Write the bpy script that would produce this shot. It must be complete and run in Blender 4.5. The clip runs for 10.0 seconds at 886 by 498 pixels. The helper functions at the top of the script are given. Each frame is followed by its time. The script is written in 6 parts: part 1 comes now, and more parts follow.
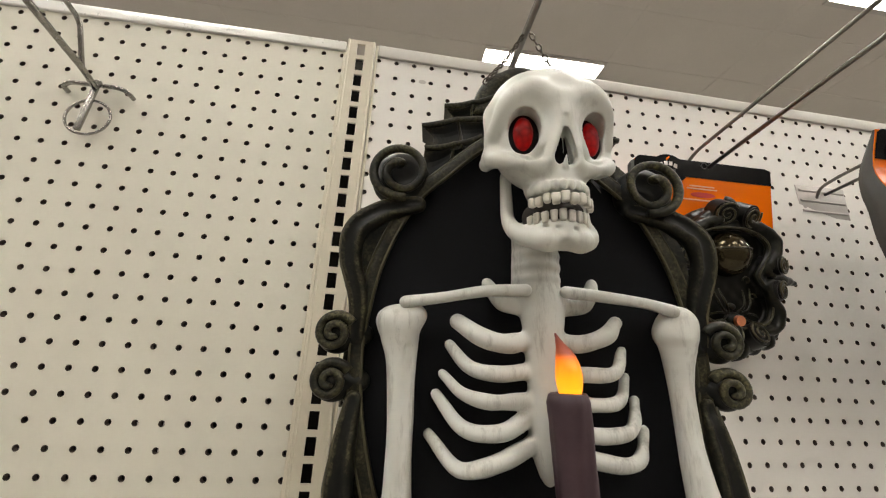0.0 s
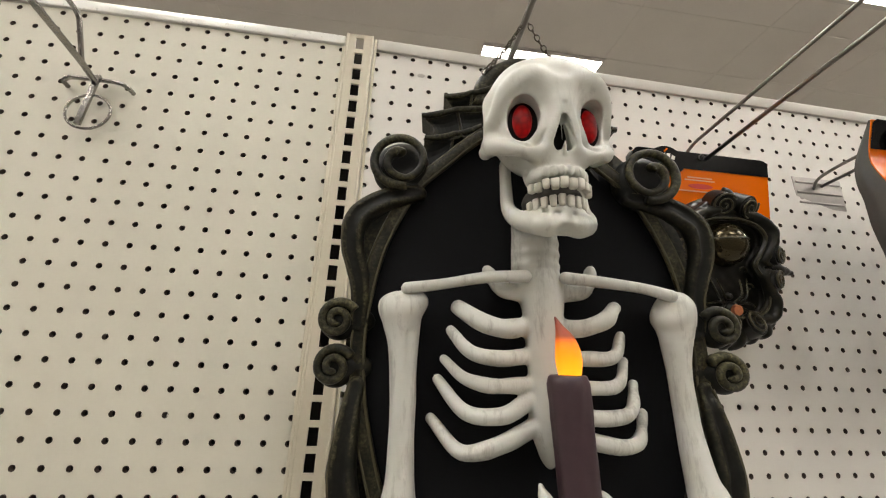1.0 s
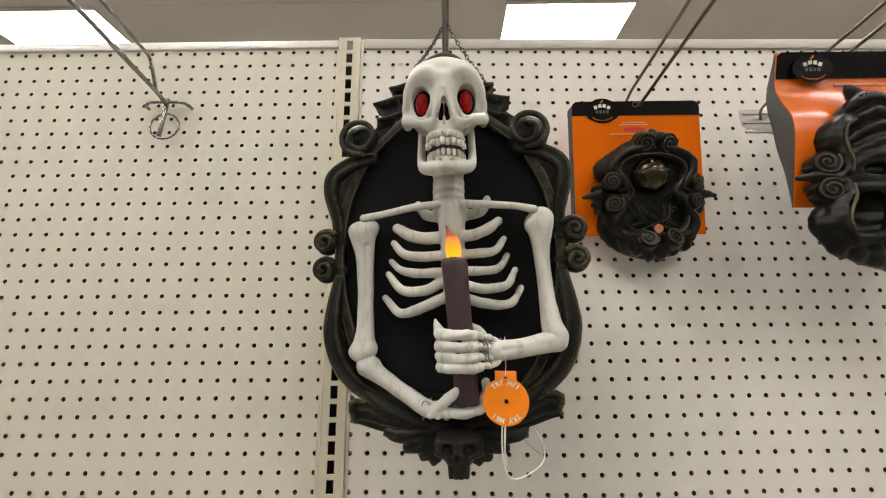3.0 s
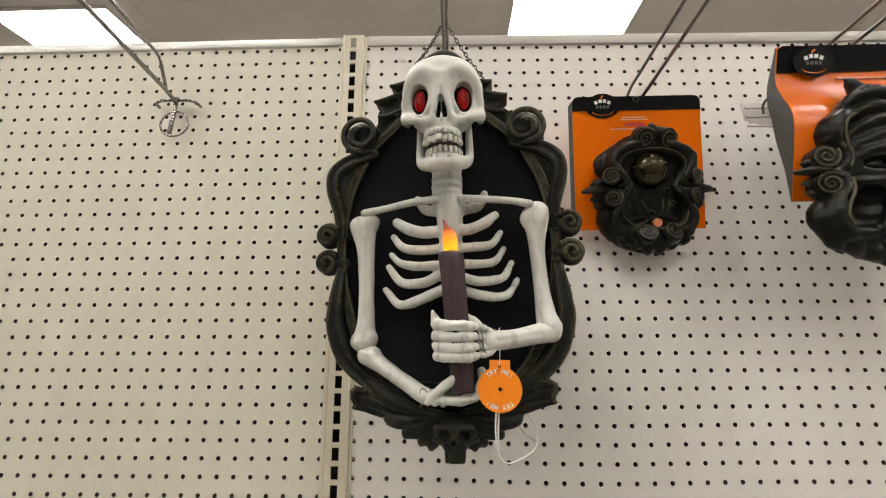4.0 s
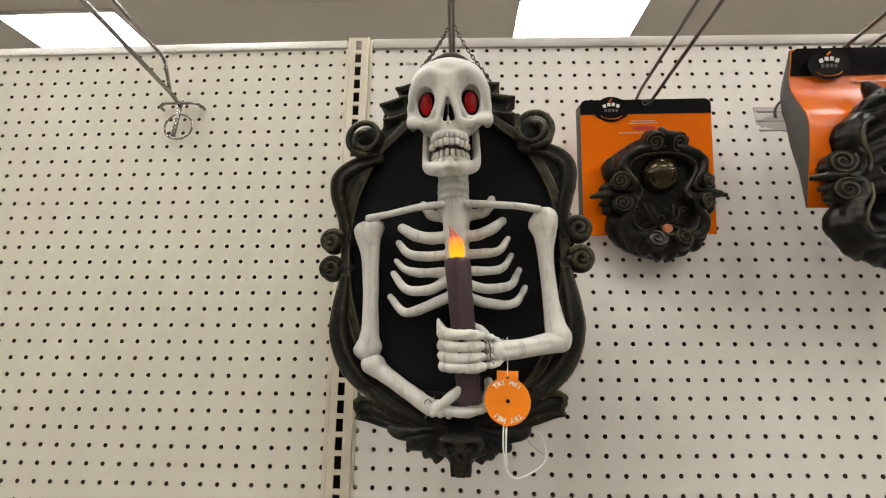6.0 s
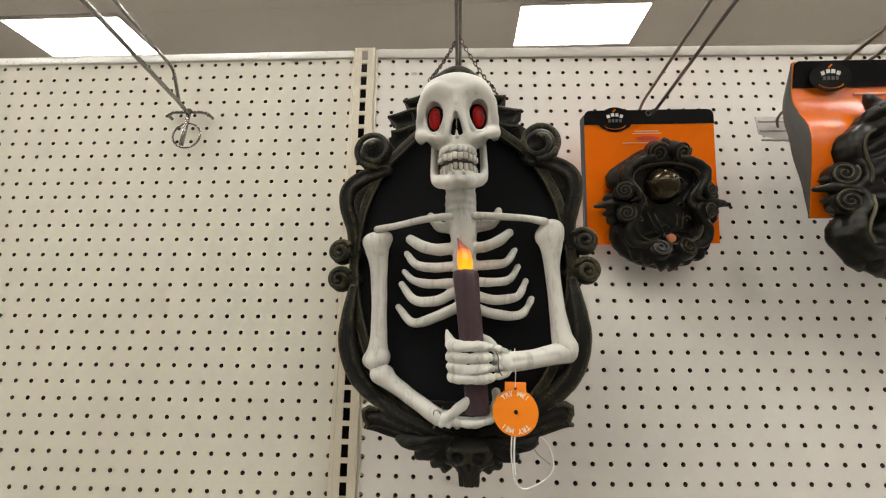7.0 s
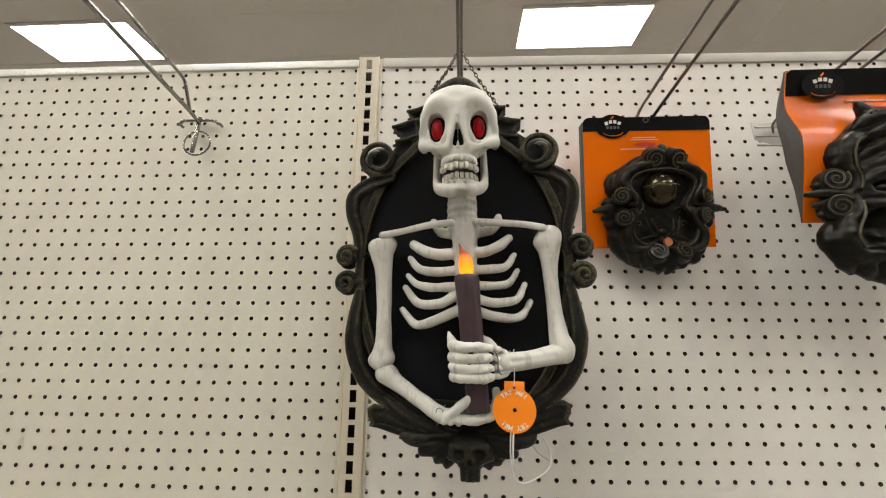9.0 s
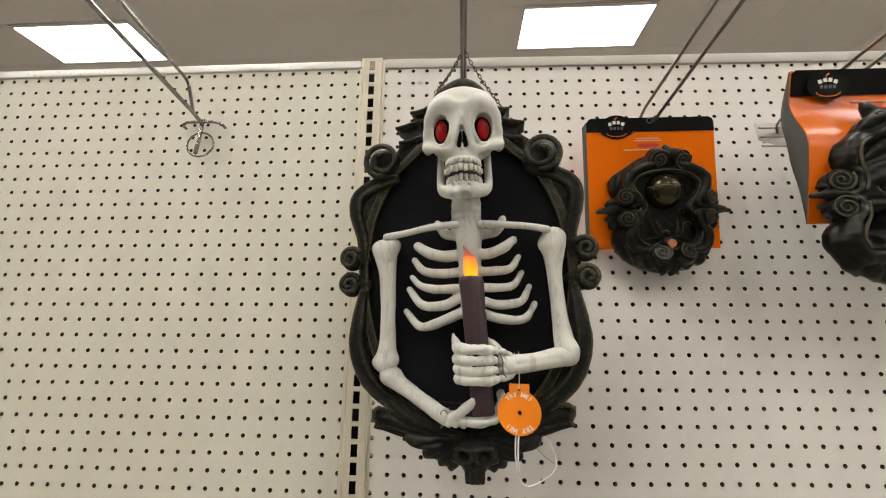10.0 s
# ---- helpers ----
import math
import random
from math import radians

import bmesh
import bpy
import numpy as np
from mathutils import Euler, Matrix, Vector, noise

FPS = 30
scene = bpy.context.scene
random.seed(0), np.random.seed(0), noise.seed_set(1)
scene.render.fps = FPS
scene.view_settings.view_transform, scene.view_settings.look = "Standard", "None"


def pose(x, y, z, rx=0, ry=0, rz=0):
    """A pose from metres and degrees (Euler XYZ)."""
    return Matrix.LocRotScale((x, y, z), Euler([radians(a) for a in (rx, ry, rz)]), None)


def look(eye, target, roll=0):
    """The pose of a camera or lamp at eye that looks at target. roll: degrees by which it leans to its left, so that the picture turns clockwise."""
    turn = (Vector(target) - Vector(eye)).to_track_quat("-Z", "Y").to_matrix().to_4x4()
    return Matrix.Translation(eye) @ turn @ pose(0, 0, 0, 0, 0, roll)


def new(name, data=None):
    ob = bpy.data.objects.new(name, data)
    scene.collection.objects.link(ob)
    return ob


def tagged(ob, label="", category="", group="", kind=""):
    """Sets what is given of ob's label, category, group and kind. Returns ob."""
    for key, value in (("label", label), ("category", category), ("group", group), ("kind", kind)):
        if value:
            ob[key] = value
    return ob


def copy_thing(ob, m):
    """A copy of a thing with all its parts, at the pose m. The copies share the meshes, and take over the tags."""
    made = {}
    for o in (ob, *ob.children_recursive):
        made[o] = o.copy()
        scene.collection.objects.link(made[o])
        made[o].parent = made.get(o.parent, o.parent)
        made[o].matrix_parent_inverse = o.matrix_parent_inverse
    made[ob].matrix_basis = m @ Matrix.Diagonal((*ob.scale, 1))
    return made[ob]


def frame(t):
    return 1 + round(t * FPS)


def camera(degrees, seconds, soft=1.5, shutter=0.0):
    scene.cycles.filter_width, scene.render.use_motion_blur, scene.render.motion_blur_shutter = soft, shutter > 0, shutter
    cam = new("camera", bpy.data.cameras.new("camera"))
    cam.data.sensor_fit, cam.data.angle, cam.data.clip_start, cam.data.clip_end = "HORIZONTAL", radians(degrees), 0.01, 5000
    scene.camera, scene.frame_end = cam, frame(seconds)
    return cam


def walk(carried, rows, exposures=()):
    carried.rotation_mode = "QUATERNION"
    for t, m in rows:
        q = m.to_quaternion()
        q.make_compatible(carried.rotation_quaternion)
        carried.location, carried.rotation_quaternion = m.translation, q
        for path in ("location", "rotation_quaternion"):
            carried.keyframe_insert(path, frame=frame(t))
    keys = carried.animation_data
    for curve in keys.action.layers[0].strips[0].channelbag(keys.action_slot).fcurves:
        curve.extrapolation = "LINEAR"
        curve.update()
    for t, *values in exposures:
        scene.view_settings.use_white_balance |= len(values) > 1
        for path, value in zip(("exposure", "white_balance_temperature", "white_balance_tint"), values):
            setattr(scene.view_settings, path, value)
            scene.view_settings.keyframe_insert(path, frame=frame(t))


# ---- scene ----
cam = camera(96.7, 10.0, soft=1.2)
PATH = [
    (0, (0.073, -0.475, 1.591), (0.305, 1.432, 2.147), 2.8),
    (0.5, (0.063, -0.469, 1.582), (0.326, 1.428, 2.156), 2.8),
    (1, (0.072, -0.476, 1.583), (0.31, 1.433, 2.13), 2.4),
    (1.5, (0.09, -0.517, 1.562), (0.289, 1.408, 2.068), 1.4),
    (2, (0.154, -0.581, 1.53), (0.227, 1.363, 1.997), 1.2),
    (2.5, (0.165, -0.606, 1.518), (0.181, 1.347, 1.947), 0.1),
    (4, (0.178, -0.628, 1.509), (0.121, 1.335, 1.888), -0.2),
    (4.5, (0.182, -0.63, 1.512), (0.115, 1.333, 1.887), -0.1),
    (5, (0.173, -0.626, 1.512), (0.115, 1.337, 1.892), -0.2),
    (5.5, (0.177, -0.618, 1.512), (0.108, 1.343, 1.898), 0.0),
    (7, (0.168, -0.627, 1.522), (0.09, 1.33, 1.928), 0.3),
    (7.5, (0.167, -0.632, 1.521), (0.086, 1.324, 1.933), 0.4),
    (8, (0.168, -0.637, 1.523), (0.084, 1.318, 1.935), 0.4),
    (8.5, (0.17, -0.641, 1.524), (0.081, 1.314, 1.935), 0.3),
    (9, (0.17, -0.645, 1.522), (0.075, 1.31, 1.936), 0.3),
    (9.5, (0.169, -0.645, 1.523), (0.069, 1.309, 1.937), 0.2),
    (10, (0.167, -0.645, 1.524), (0.065, 1.309, 1.938), 0.3),
]
walk(cam, [(t, look(eye, target, roll)) for t, eye, target, roll in PATH])

# ---- world, light ----
world = bpy.data.worlds.new("store_dark")
scene.world = world
world.use_nodes = True
world.node_tree.nodes["Background"].inputs[0].default_value = (0.9, 0.95, 1.0, 1)
world.node_tree.nodes["Background"].inputs[1].default_value = 0.02
LAMP = 24.8        # glow of the ceiling diffusers
CEIL = 4.55        # height of the ceiling
PITCH = 0.0254     # one inch between the peg holes
TOP = 2.0          # height of the uppermost row of holes


# ---- materials ----
def nodes_of(name):
    m = bpy.data.materials.new(name)
    m.use_nodes = True
    nt = m.node_tree
    return m, nt, nt.nodes["Principled BSDF"]


def noise_node(nt, scale, detail=4.0, rough=0.6):
    co = nt.nodes.new("ShaderNodeTexCoord")
    n = nt.nodes.new("ShaderNodeTexNoise")
    n.inputs["Scale"].default_value = scale
    n.inputs["Detail"].default_value = detail
    n.inputs["Roughness"].default_value = rough
    nt.links.new(co.outputs["Object"], n.inputs["Vector"])
    return n


def ramp_node(nt, src, stops):
    r = nt.nodes.new("ShaderNodeValToRGB")
    e = r.color_ramp.elements
    while len(e) < len(stops):
        e.new(0.5)
    for k, (p, c) in enumerate(stops):
        e[k].position = p
        e[k].color = (*c, 1) if len(c) == 3 else c
    nt.links.new(src, r.inputs[0])
    return r


def mix_node(nt, fac, a, b, blend="MIX"):
    m = nt.nodes.new("ShaderNodeMix")
    m.data_type = "RGBA"
    m.blend_type = blend
    for sock, v in ((m.inputs[0], fac), (m.inputs[6], a), (m.inputs[7], b)):
        if isinstance(v, bpy.types.NodeSocket):
            nt.links.new(v, sock)
        elif isinstance(v, tuple):
            sock.default_value = (*v, 1)
        else:
            sock.default_value = v
    return m.outputs[2]


def bump_node(nt, bsdf, height, strength, dist=0.002):
    b = nt.nodes.new("ShaderNodeBump")
    b.inputs["Strength"].default_value = strength
    b.inputs["Distance"].default_value = dist
    nt.links.new(height, b.inputs["Height"])
    nt.links.new(b.outputs[0], bsdf.inputs["Normal"])
    return b


def surface(name, base, dark, rough=0.5, metal=0.0, big=6.0, fine=120.0, bump=0.1, spread=0.5, dist=0.001, spec=0.5, rough_var=0.12):
    """Two scales of variation between base and dark, with fine relief."""
    m, nt, b = nodes_of(name)
    n1, n2 = noise_node(nt, big), noise_node(nt, fine, 6.0, 0.7)
    r1 = ramp_node(nt, n1.outputs[0], [(0.5 - spread / 2, base), (0.5 + spread / 2, dark)])
    col = mix_node(nt, 0.22, r1.outputs[0], ramp_node(nt, n2.outputs[0], [(0.35, base), (0.7, dark)]).outputs[0])
    nt.links.new(col, b.inputs["Base Color"])
    mr = nt.nodes.new("ShaderNodeMapRange")
    mr.inputs[3].default_value, mr.inputs[4].default_value = rough - rough_var, rough + rough_var
    nt.links.new(n2.outputs[0], mr.inputs[0])
    nt.links.new(mr.outputs[0], b.inputs["Roughness"])
    b.inputs["Metallic"].default_value = metal
    b.inputs["Specular IOR Level"].default_value = spec
    bump_node(nt, b, n2.outputs[0], bump, dist)
    return m


def aged_black(name, body, rub, rub_amount=0.5, rough=0.42, big=45.0):
    """Black moulded plastic whose raised edges and high spots are rubbed with antique gold."""
    m, nt, b = nodes_of(name)
    geo = nt.nodes.new("ShaderNodeNewGeometry")
    n1, n2 = noise_node(nt, big, 5.0, 0.65), noise_node(nt, 420.0, 4.0, 0.7)
    edge = ramp_node(nt, geo.outputs["Pointiness"], [(0.504, (0.06, 0.06, 0.06)), (0.555, (1, 1, 1))])
    patch = ramp_node(nt, n1.outputs[0], [(0.40, (0.12, 0.12, 0.12)), (0.68, (1, 1, 1))])
    speck = ramp_node(nt, n2.outputs[0], [(0.44, (0.22, 0.22, 0.22)), (0.66, (1, 1, 1))])
    wear = mix_node(nt, 1.0, mix_node(nt, 1.0, edge.outputs[0], patch.outputs[0], "MULTIPLY"), speck.outputs[0], "MULTIPLY")
    fac = nt.nodes.new("ShaderNodeMath")
    fac.operation = "MULTIPLY"
    fac.use_clamp = True
    nt.links.new(wear, fac.inputs[0])
    fac.inputs[1].default_value = rub_amount
    nt.links.new(mix_node(nt, fac.outputs[0], body, rub), b.inputs["Base Color"])
    b.inputs["Roughness"].default_value = rough
    b.inputs["Specular IOR Level"].default_value = 0.20
    bump_node(nt, b, n2.outputs[0], 0.06, 0.0005)
    return m


M_BOARD_L = surface("cream_pegboard_paint", (0.645, 0.618, 0.525), (0.585, 0.553, 0.460), 0.5, big=2.2, fine=260, bump=0.03, spread=0.7)
M_BOARD_R = surface("white_pegboard_paint", (0.70, 0.675, 0.63), (0.64, 0.61, 0.56), 0.5, big=2.5, fine=260, bump=0.03, spread=0.7)
# Near-black stands in for the shade inside the hollow behind holes and slots.
M_CAVITY = surface("cavity_shade_black", (0.022, 0.018, 0.014), (0.014, 0.012, 0.010), 0.9)
M_UPRIGHT = surface("cream_steel", (0.62, 0.575, 0.46), (0.54, 0.49, 0.38), 0.4, big=9, fine=300, bump=0.02)
M_CAP = surface("bright_cap_rail", (0.78, 0.77, 0.74), (0.68, 0.67, 0.63), 0.3, metal=0.2, big=8)
M_CHROME = surface("zinc_wire", (0.40, 0.39, 0.37), (0.27, 0.26, 0.245), 0.25, metal=1.0, big=30, fine=500, bump=0.03)
M_PLATE = surface("dull_zinc_plate", (0.46, 0.43, 0.40), (0.37, 0.345, 0.32), 0.38, metal=0.6, big=20, fine=300, bump=0.03)
M_CAP_DULL = surface("dull_cap_rail", (0.53, 0.505, 0.46), (0.46, 0.44, 0.40), 0.5, big=6, fine=200, bump=0.03)
M_CEIL = surface("ceiling_tile", (0.58, 0.54, 0.49), (0.51, 0.475, 0.43), 0.95, big=1.2, fine=60, bump=0.12)
M_FLOOR = surface("store_floor", (0.36, 0.345, 0.315), (0.30, 0.285, 0.26), 0.35, big=0.8, fine=30, bump=0.02)
M_WALL = surface("store_wall_paint", (0.46, 0.44, 0.41), (0.40, 0.38, 0.355), 0.8, big=0.7, fine=40)
# Dull tone of the added block opposite, chosen for the bounce it gives.
M_BLOCK = surface("bounce_block_dull", (0.24, 0.22, 0.195), (0.18, 0.165, 0.145), 0.7, big=2.0, fine=20)
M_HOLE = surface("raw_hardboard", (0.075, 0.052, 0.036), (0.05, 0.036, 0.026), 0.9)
M_GRID = surface("ceiling_grid", (0.50, 0.47, 0.43), (0.43, 0.40, 0.36), 0.6)


def glow(name, colour, strength):
    m, nt, b = nodes_of(name)
    b.inputs["Base Color"].default_value = (*colour, 1)
    b.inputs["Emission Color"].default_value = (*colour, 1)
    b.inputs["Emission Strength"].default_value = strength
    return m


M_DIFFUSER = glow("lit_diffuser", (1.0, 0.955, 0.885), LAMP)


# ---- mesh helpers ----
def mesh_object(name, verts, faces, material, parent=None, label="", smooth=False):
    me = bpy.data.meshes.new(name)
    me.from_pydata([tuple(v) for v in verts], [], [tuple(f) for f in faces])
    me.validate()
    me.update()
    if material:
        me.materials.append(material)
    if smooth:
        me.polygons.foreach_set("use_smooth", [True] * len(me.polygons))
    ob = new(name, me)
    ob.parent = parent
    if label:
        ob["label"] = label
    return ob


def part(name, bm, material, parent=None, label="", smooth=False, angle=None):
    """Links a bmesh as one mesh object under a thing or a part."""
    bmesh.ops.recalc_face_normals(bm, faces=bm.faces)
    me = bpy.data.meshes.new(name)
    bm.to_mesh(me)
    bm.free()
    me.materials.append(material)
    if smooth:
        me.polygons.foreach_set("use_smooth", [True] * len(me.polygons))
        if angle:
            me.set_sharp_from_angle(angle=radians(angle))
    ob = new(name, me)
    ob.parent = parent
    if label:
        ob["label"] = label
    return ob


def thing(name, m, label, category, group="", kind=""):
    ob = new(name)
    ob.empty_display_size = 0.02
    ob.matrix_world = m
    return tagged(ob, label, category, group, kind)


def add_box(bm, lo, hi, bevel=0.0, seg=2, m=None):
    r = bmesh.ops.create_cube(bm, size=1.0)
    size = [b - a for a, b in zip(lo, hi)]
    mid = [(a + b) / 2 for a, b in zip(lo, hi)]
    bmesh.ops.scale(bm, vec=size, verts=r["verts"])
    bmesh.ops.translate(bm, vec=mid, verts=r["verts"])
    if bevel:
        edges = list({e for v in r["verts"] for e in v.link_edges})
        r = bmesh.ops.bevel(bm, geom=edges, offset=bevel, segments=seg, affect="EDGES", profile=0.5)
    if m is not None:
        bmesh.ops.transform(bm, matrix=m, verts=list(r["verts"]))
    return bm


def boxed(name, lo, hi, material, parent=None, label="", bevel=0.0, seg=2, m=None):
    return part(name, add_box(bmesh.new(), lo, hi, bevel, seg, m), material, parent, label, smooth=bevel > 0, angle=50)


def spline(points, n):
    """A smooth run of n points through a few control points of any width."""
    p = np.array(points, float)
    p = np.vstack([2 * p[0] - p[1], p, 2 * p[-1] - p[-2]])
    out = []
    for t in np.linspace(0, len(p) - 3 - 1e-9, n):
        i = int(t)
        f = t - i
        a, b, c, d = p[i:i + 4]
        out.append(0.5 * (2 * b + (c - a) * f + (2 * a - 5 * b + 4 * c - d) * f * f + (3 * b - a - 3 * c + d) * f ** 3))
    return np.array(out)


def sweep(points, radii, sides=10, flat=1.0, face=None, closed=False):
    """Verts and faces of a tube along points; flat squeezes it along the direction face."""
    p = np.array(points, float)
    n = len(p)
    r = np.broadcast_to(np.array(radii, float), (n,))
    tan = np.roll(p, -1, 0) - np.roll(p, 1, 0) if closed else np.gradient(p, axis=0)
    tan /= np.linalg.norm(tan, axis=1)[:, None] + 1e-12
    up = np.array(face if face is not None else (0.0, 0.0, 1.0), float)
    if face is None and abs(tan[0] @ up) > 0.9:
        up = np.array((1.0, 0.0, 0.0))
    verts, faces = [], []
    for i in range(n):
        a = up - tan[i] * (up @ tan[i])
        a /= np.linalg.norm(a) + 1e-12
        if face is None:
            up = a
        b = np.cross(tan[i], a)
        for k in range(sides):
            q = 2 * math.pi * k / sides
            verts.append(p[i] + r[i] * (flat * math.cos(q) * a + math.sin(q) * b))
    for i in range(n if closed else n - 1):
        j = (i + 1) % n
        for k in range(sides):
            l = (k + 1) % sides
            faces.append((i * sides + k, i * sides + l, j * sides + l, j * sides + k))
    if not closed:
        faces.append(tuple(range(sides - 1, -1, -1)))
        faces.append(tuple((n - 1) * sides + k for k in range(sides)))
    return verts, faces


def tube(name, points, radii, material, parent=None, label="", sides=10, flat=1.0, face=None, closed=False):
    v, f = sweep(points, radii, sides, flat, face, closed)
    return mesh_object(name, v, f, material, parent, label, smooth=True)


def blade(name, points, widths, material, parent=None, label="", keel=0.003, thick=0.003, tilt=0.0, n=22):
    """A carved leaf blade along a line on the plaque: sharp edges, a raised keel, hollowed flanks."""
    q = spline([(*p, w) for p, w in zip(points, widths)], n)
    verts, faces = [], []
    shape = ((-1.0, 0.0), (-0.55, -0.25), (-0.12, 0.85), (0.12, 0.85), (0.55, -0.25), (1.0, 0.0), (0.7, -1.0), (-0.7, -1.0))
    for i, r in enumerate(q):
        a, c = q[max(i - 1, 0)], q[min(i + 1, n - 1)]
        d = Vector((c[0] - a[0], 0, c[2] - a[2])).normalized()
        side = Vector((-d.z, 0, d.x))
        for e, h in shape:
            out = h * (keel if h > -0.5 else thick) + e * tilt * r[3]
            verts.append(tuple(Vector(r[:3]) + side * (e * r[3]) + Vector((0, -out, 0))))
    m = len(shape)
    for i in range(n - 1):
        for k in range(m):
            l = (k + 1) % m
            faces.append((i * m + k, i * m + l, (i + 1) * m + l, (i + 1) * m + k))
    faces += [tuple(range(m)), tuple(range(n * m - 1, n * m - m - 1, -1))]
    ob = mesh_object(name, verts, faces, material, parent, label, smooth=True)
    bm = bmesh.new()
    bm.from_mesh(ob.data)
    bmesh.ops.recalc_face_normals(bm, faces=bm.faces)
    bm.to_mesh(ob.data)
    bm.free()
    return ob


def bent(points, r, n=6):
    """A wire's line with rounded bends at its inner control points."""
    p = [Vector(q) for q in points]
    out = [p[0]]
    for a, b, c in zip(p, p[1:], p[2:]):
        d1, d2 = (a - b), (c - b)
        k = min(r, d1.length * 0.45, d2.length * 0.45)
        s, e = b + d1.normalized() * k, b + d2.normalized() * k
        for i in range(n + 1):
            t = i / n
            out.append(s * (1 - t) ** 2 + b * 2 * t * (1 - t) + e * t * t)
    out.append(p[-1])
    return [tuple(q) for q in out]


class Field:
    """A block of clay: shapes are blended into it and cut out of it, then skin() gives its surface."""

    def __init__(self, lo, hi, step):
        self.lo, self.step = np.array(lo, float), step
        self.n = np.ceil((np.array(hi) - self.lo) / step).astype(int) + 1
        self.d = np.full(self.n, 0.5, np.float32)
        self.ax = [self.lo[k] + step * np.arange(self.n[k]) for k in range(3)]

    def block(self, lo, hi, pad):
        sl = []
        for k in range(3):
            a = int(np.clip(np.floor((lo[k] - pad - self.lo[k]) / self.step), 0, self.n[k]))
            b = int(np.clip(np.ceil((hi[k] + pad - self.lo[k]) / self.step) + 1, 0, self.n[k]))
            sl.append(slice(a, b))
        g = np.meshgrid(*[self.ax[k][sl[k]] for k in range(3)], indexing="ij")
        return tuple(sl), g

    def blend(self, sl, s, k, cut):
        d = self.d[sl]
        if d.size == 0:
            return
        if cut:
            d, s = -d, s
        h = np.clip(0.5 + 0.5 * (d - s) / k, 0, 1)
        m = d * (1 - h) + s * h - k * h * (1 - h)
        self.d[sl] = -m if cut else m

    def ball(self, c, r, k=0.003, cut=False, turn=(0, 0, 0)):
        c, r = np.array(c, float), np.array(r if hasattr(r, "__len__") else (r, r, r), float)
        w = np.full(3, r.max())
        sl, g = self.block(c - w, c + w, k + 3 * self.step)
        q = np.stack([g[i] - c[i] for i in range(3)], -1)
        if any(turn):
            q = q @ np.array(Euler([radians(a) for a in turn]).to_matrix())
        k0 = np.linalg.norm(q / r, axis=-1)
        k1 = np.linalg.norm(q / (r * r), axis=-1)
        self.blend(sl, k0 * (k0 - 1) / (k1 + 1e-9), k, cut)
        return self

    def bone(self, a, b, ra, rb=None, k=0.003, cut=False):
        a, b = np.array(a, float), np.array(b, float)
        rb = ra if rb is None else rb
        w = max(ra, rb)
        sl, g = self.block(np.minimum(a, b) - w, np.maximum(a, b) + w, k + 3 * self.step)
        q = np.stack([g[i] - a[i] for i in range(3)], -1)
        ab = b - a
        t = np.clip((q @ ab) / (ab @ ab + 1e-12), 0, 1)
        self.blend(sl, np.linalg.norm(q - t[..., None] * ab, axis=-1) - (ra + (rb - ra) * t), k, cut)
        return self

    def run(self, points, radii, k=0.003, cut=False, n=None):
        """A chain of bones through a smooth line."""
        q = spline([(*p, r) for p, r in zip(points, radii)], n or 6 * len(points))
        for a, b in zip(q, q[1:]):
            self.bone(a[:3], b[:3], a[3], b[3], k, cut)
        return self

    def rod(self, points, radii, k=0.003, cut=False, n=None):
        """Like run, but keeps the given radii: the chain is joined first and blended once."""
        q = np.array(spline([(*p, r) for p, r in zip(points, radii)], n or 6 * len(points)))
        w = q[:, 3].max()
        sl, g = self.block(q[:, :3].min(axis=0) - w, q[:, :3].max(axis=0) + w, k + 3 * self.step)
        best = None
        for a, b in zip(q, q[1:]):
            e = np.stack([g[i] - a[i] for i in range(3)], -1)
            ab = b[:3] - a[:3]
            t = np.clip((e @ ab) / (ab @ ab + 1e-12), 0, 1)
            s = np.linalg.norm(e - t[..., None] * ab, axis=-1) - (a[3] + (b[3] - a[3]) * t)
            best = s if best is None else np.minimum(best, s)
        self.blend(sl, best, k, cut)
        return self

    def plate(self, outline, w0, w1, edge=0.003, k=0.003, cut=False):
        """A flat piece of any outline in x and z, from w0 to w1 out, with rounded edges."""
        p = np.array(outline, float)
        gx, gz = np.meshgrid(self.ax[0], self.ax[2], indexing="ij")
        d = np.full(gx.shape, 9.0)
        inside = np.zeros(gx.shape, bool)
        for a, b in zip(p, np.roll(p, -1, 0)):
            ex, ez = b - a
            t = np.clip(((gx - a[0]) * ex + (gz - a[1]) * ez) / (ex * ex + ez * ez + 1e-15), 0, 1)
            d = np.minimum(d, np.hypot(gx - a[0] - t * ex, gz - a[1] - t * ez))
            if abs(ez) > 1e-12:
                inside ^= ((a[1] > gz) != (b[1] > gz)) & (gx < a[0] + ex * (gz - a[1]) / ez)
        d = np.where(inside, -d, d)[:, None, :] + edge
        y = np.abs(-self.ax[1] - (w0 + w1) / 2)[None, :, None] - (w1 - w0) / 2 + edge
        s = np.minimum(np.maximum(d, y), 0) + np.hypot(np.maximum(d, 0), np.maximum(y, 0)) - edge
        self.blend((slice(None),) * 3, s, k, cut)
        return self

    def rough(self, amp, size, seed=1):
        """Uneven hand-modelled surface: gentle lumps of about the given size."""
        rnd = random.Random(seed)
        g = np.meshgrid(*self.ax, indexing="ij")
        for k in range(5):
            d = np.array([rnd.gauss(0, 1) for _ in range(3)])
            d *= 2 * math.pi / (np.linalg.norm(d) * size * rnd.uniform(0.7, 1.6))
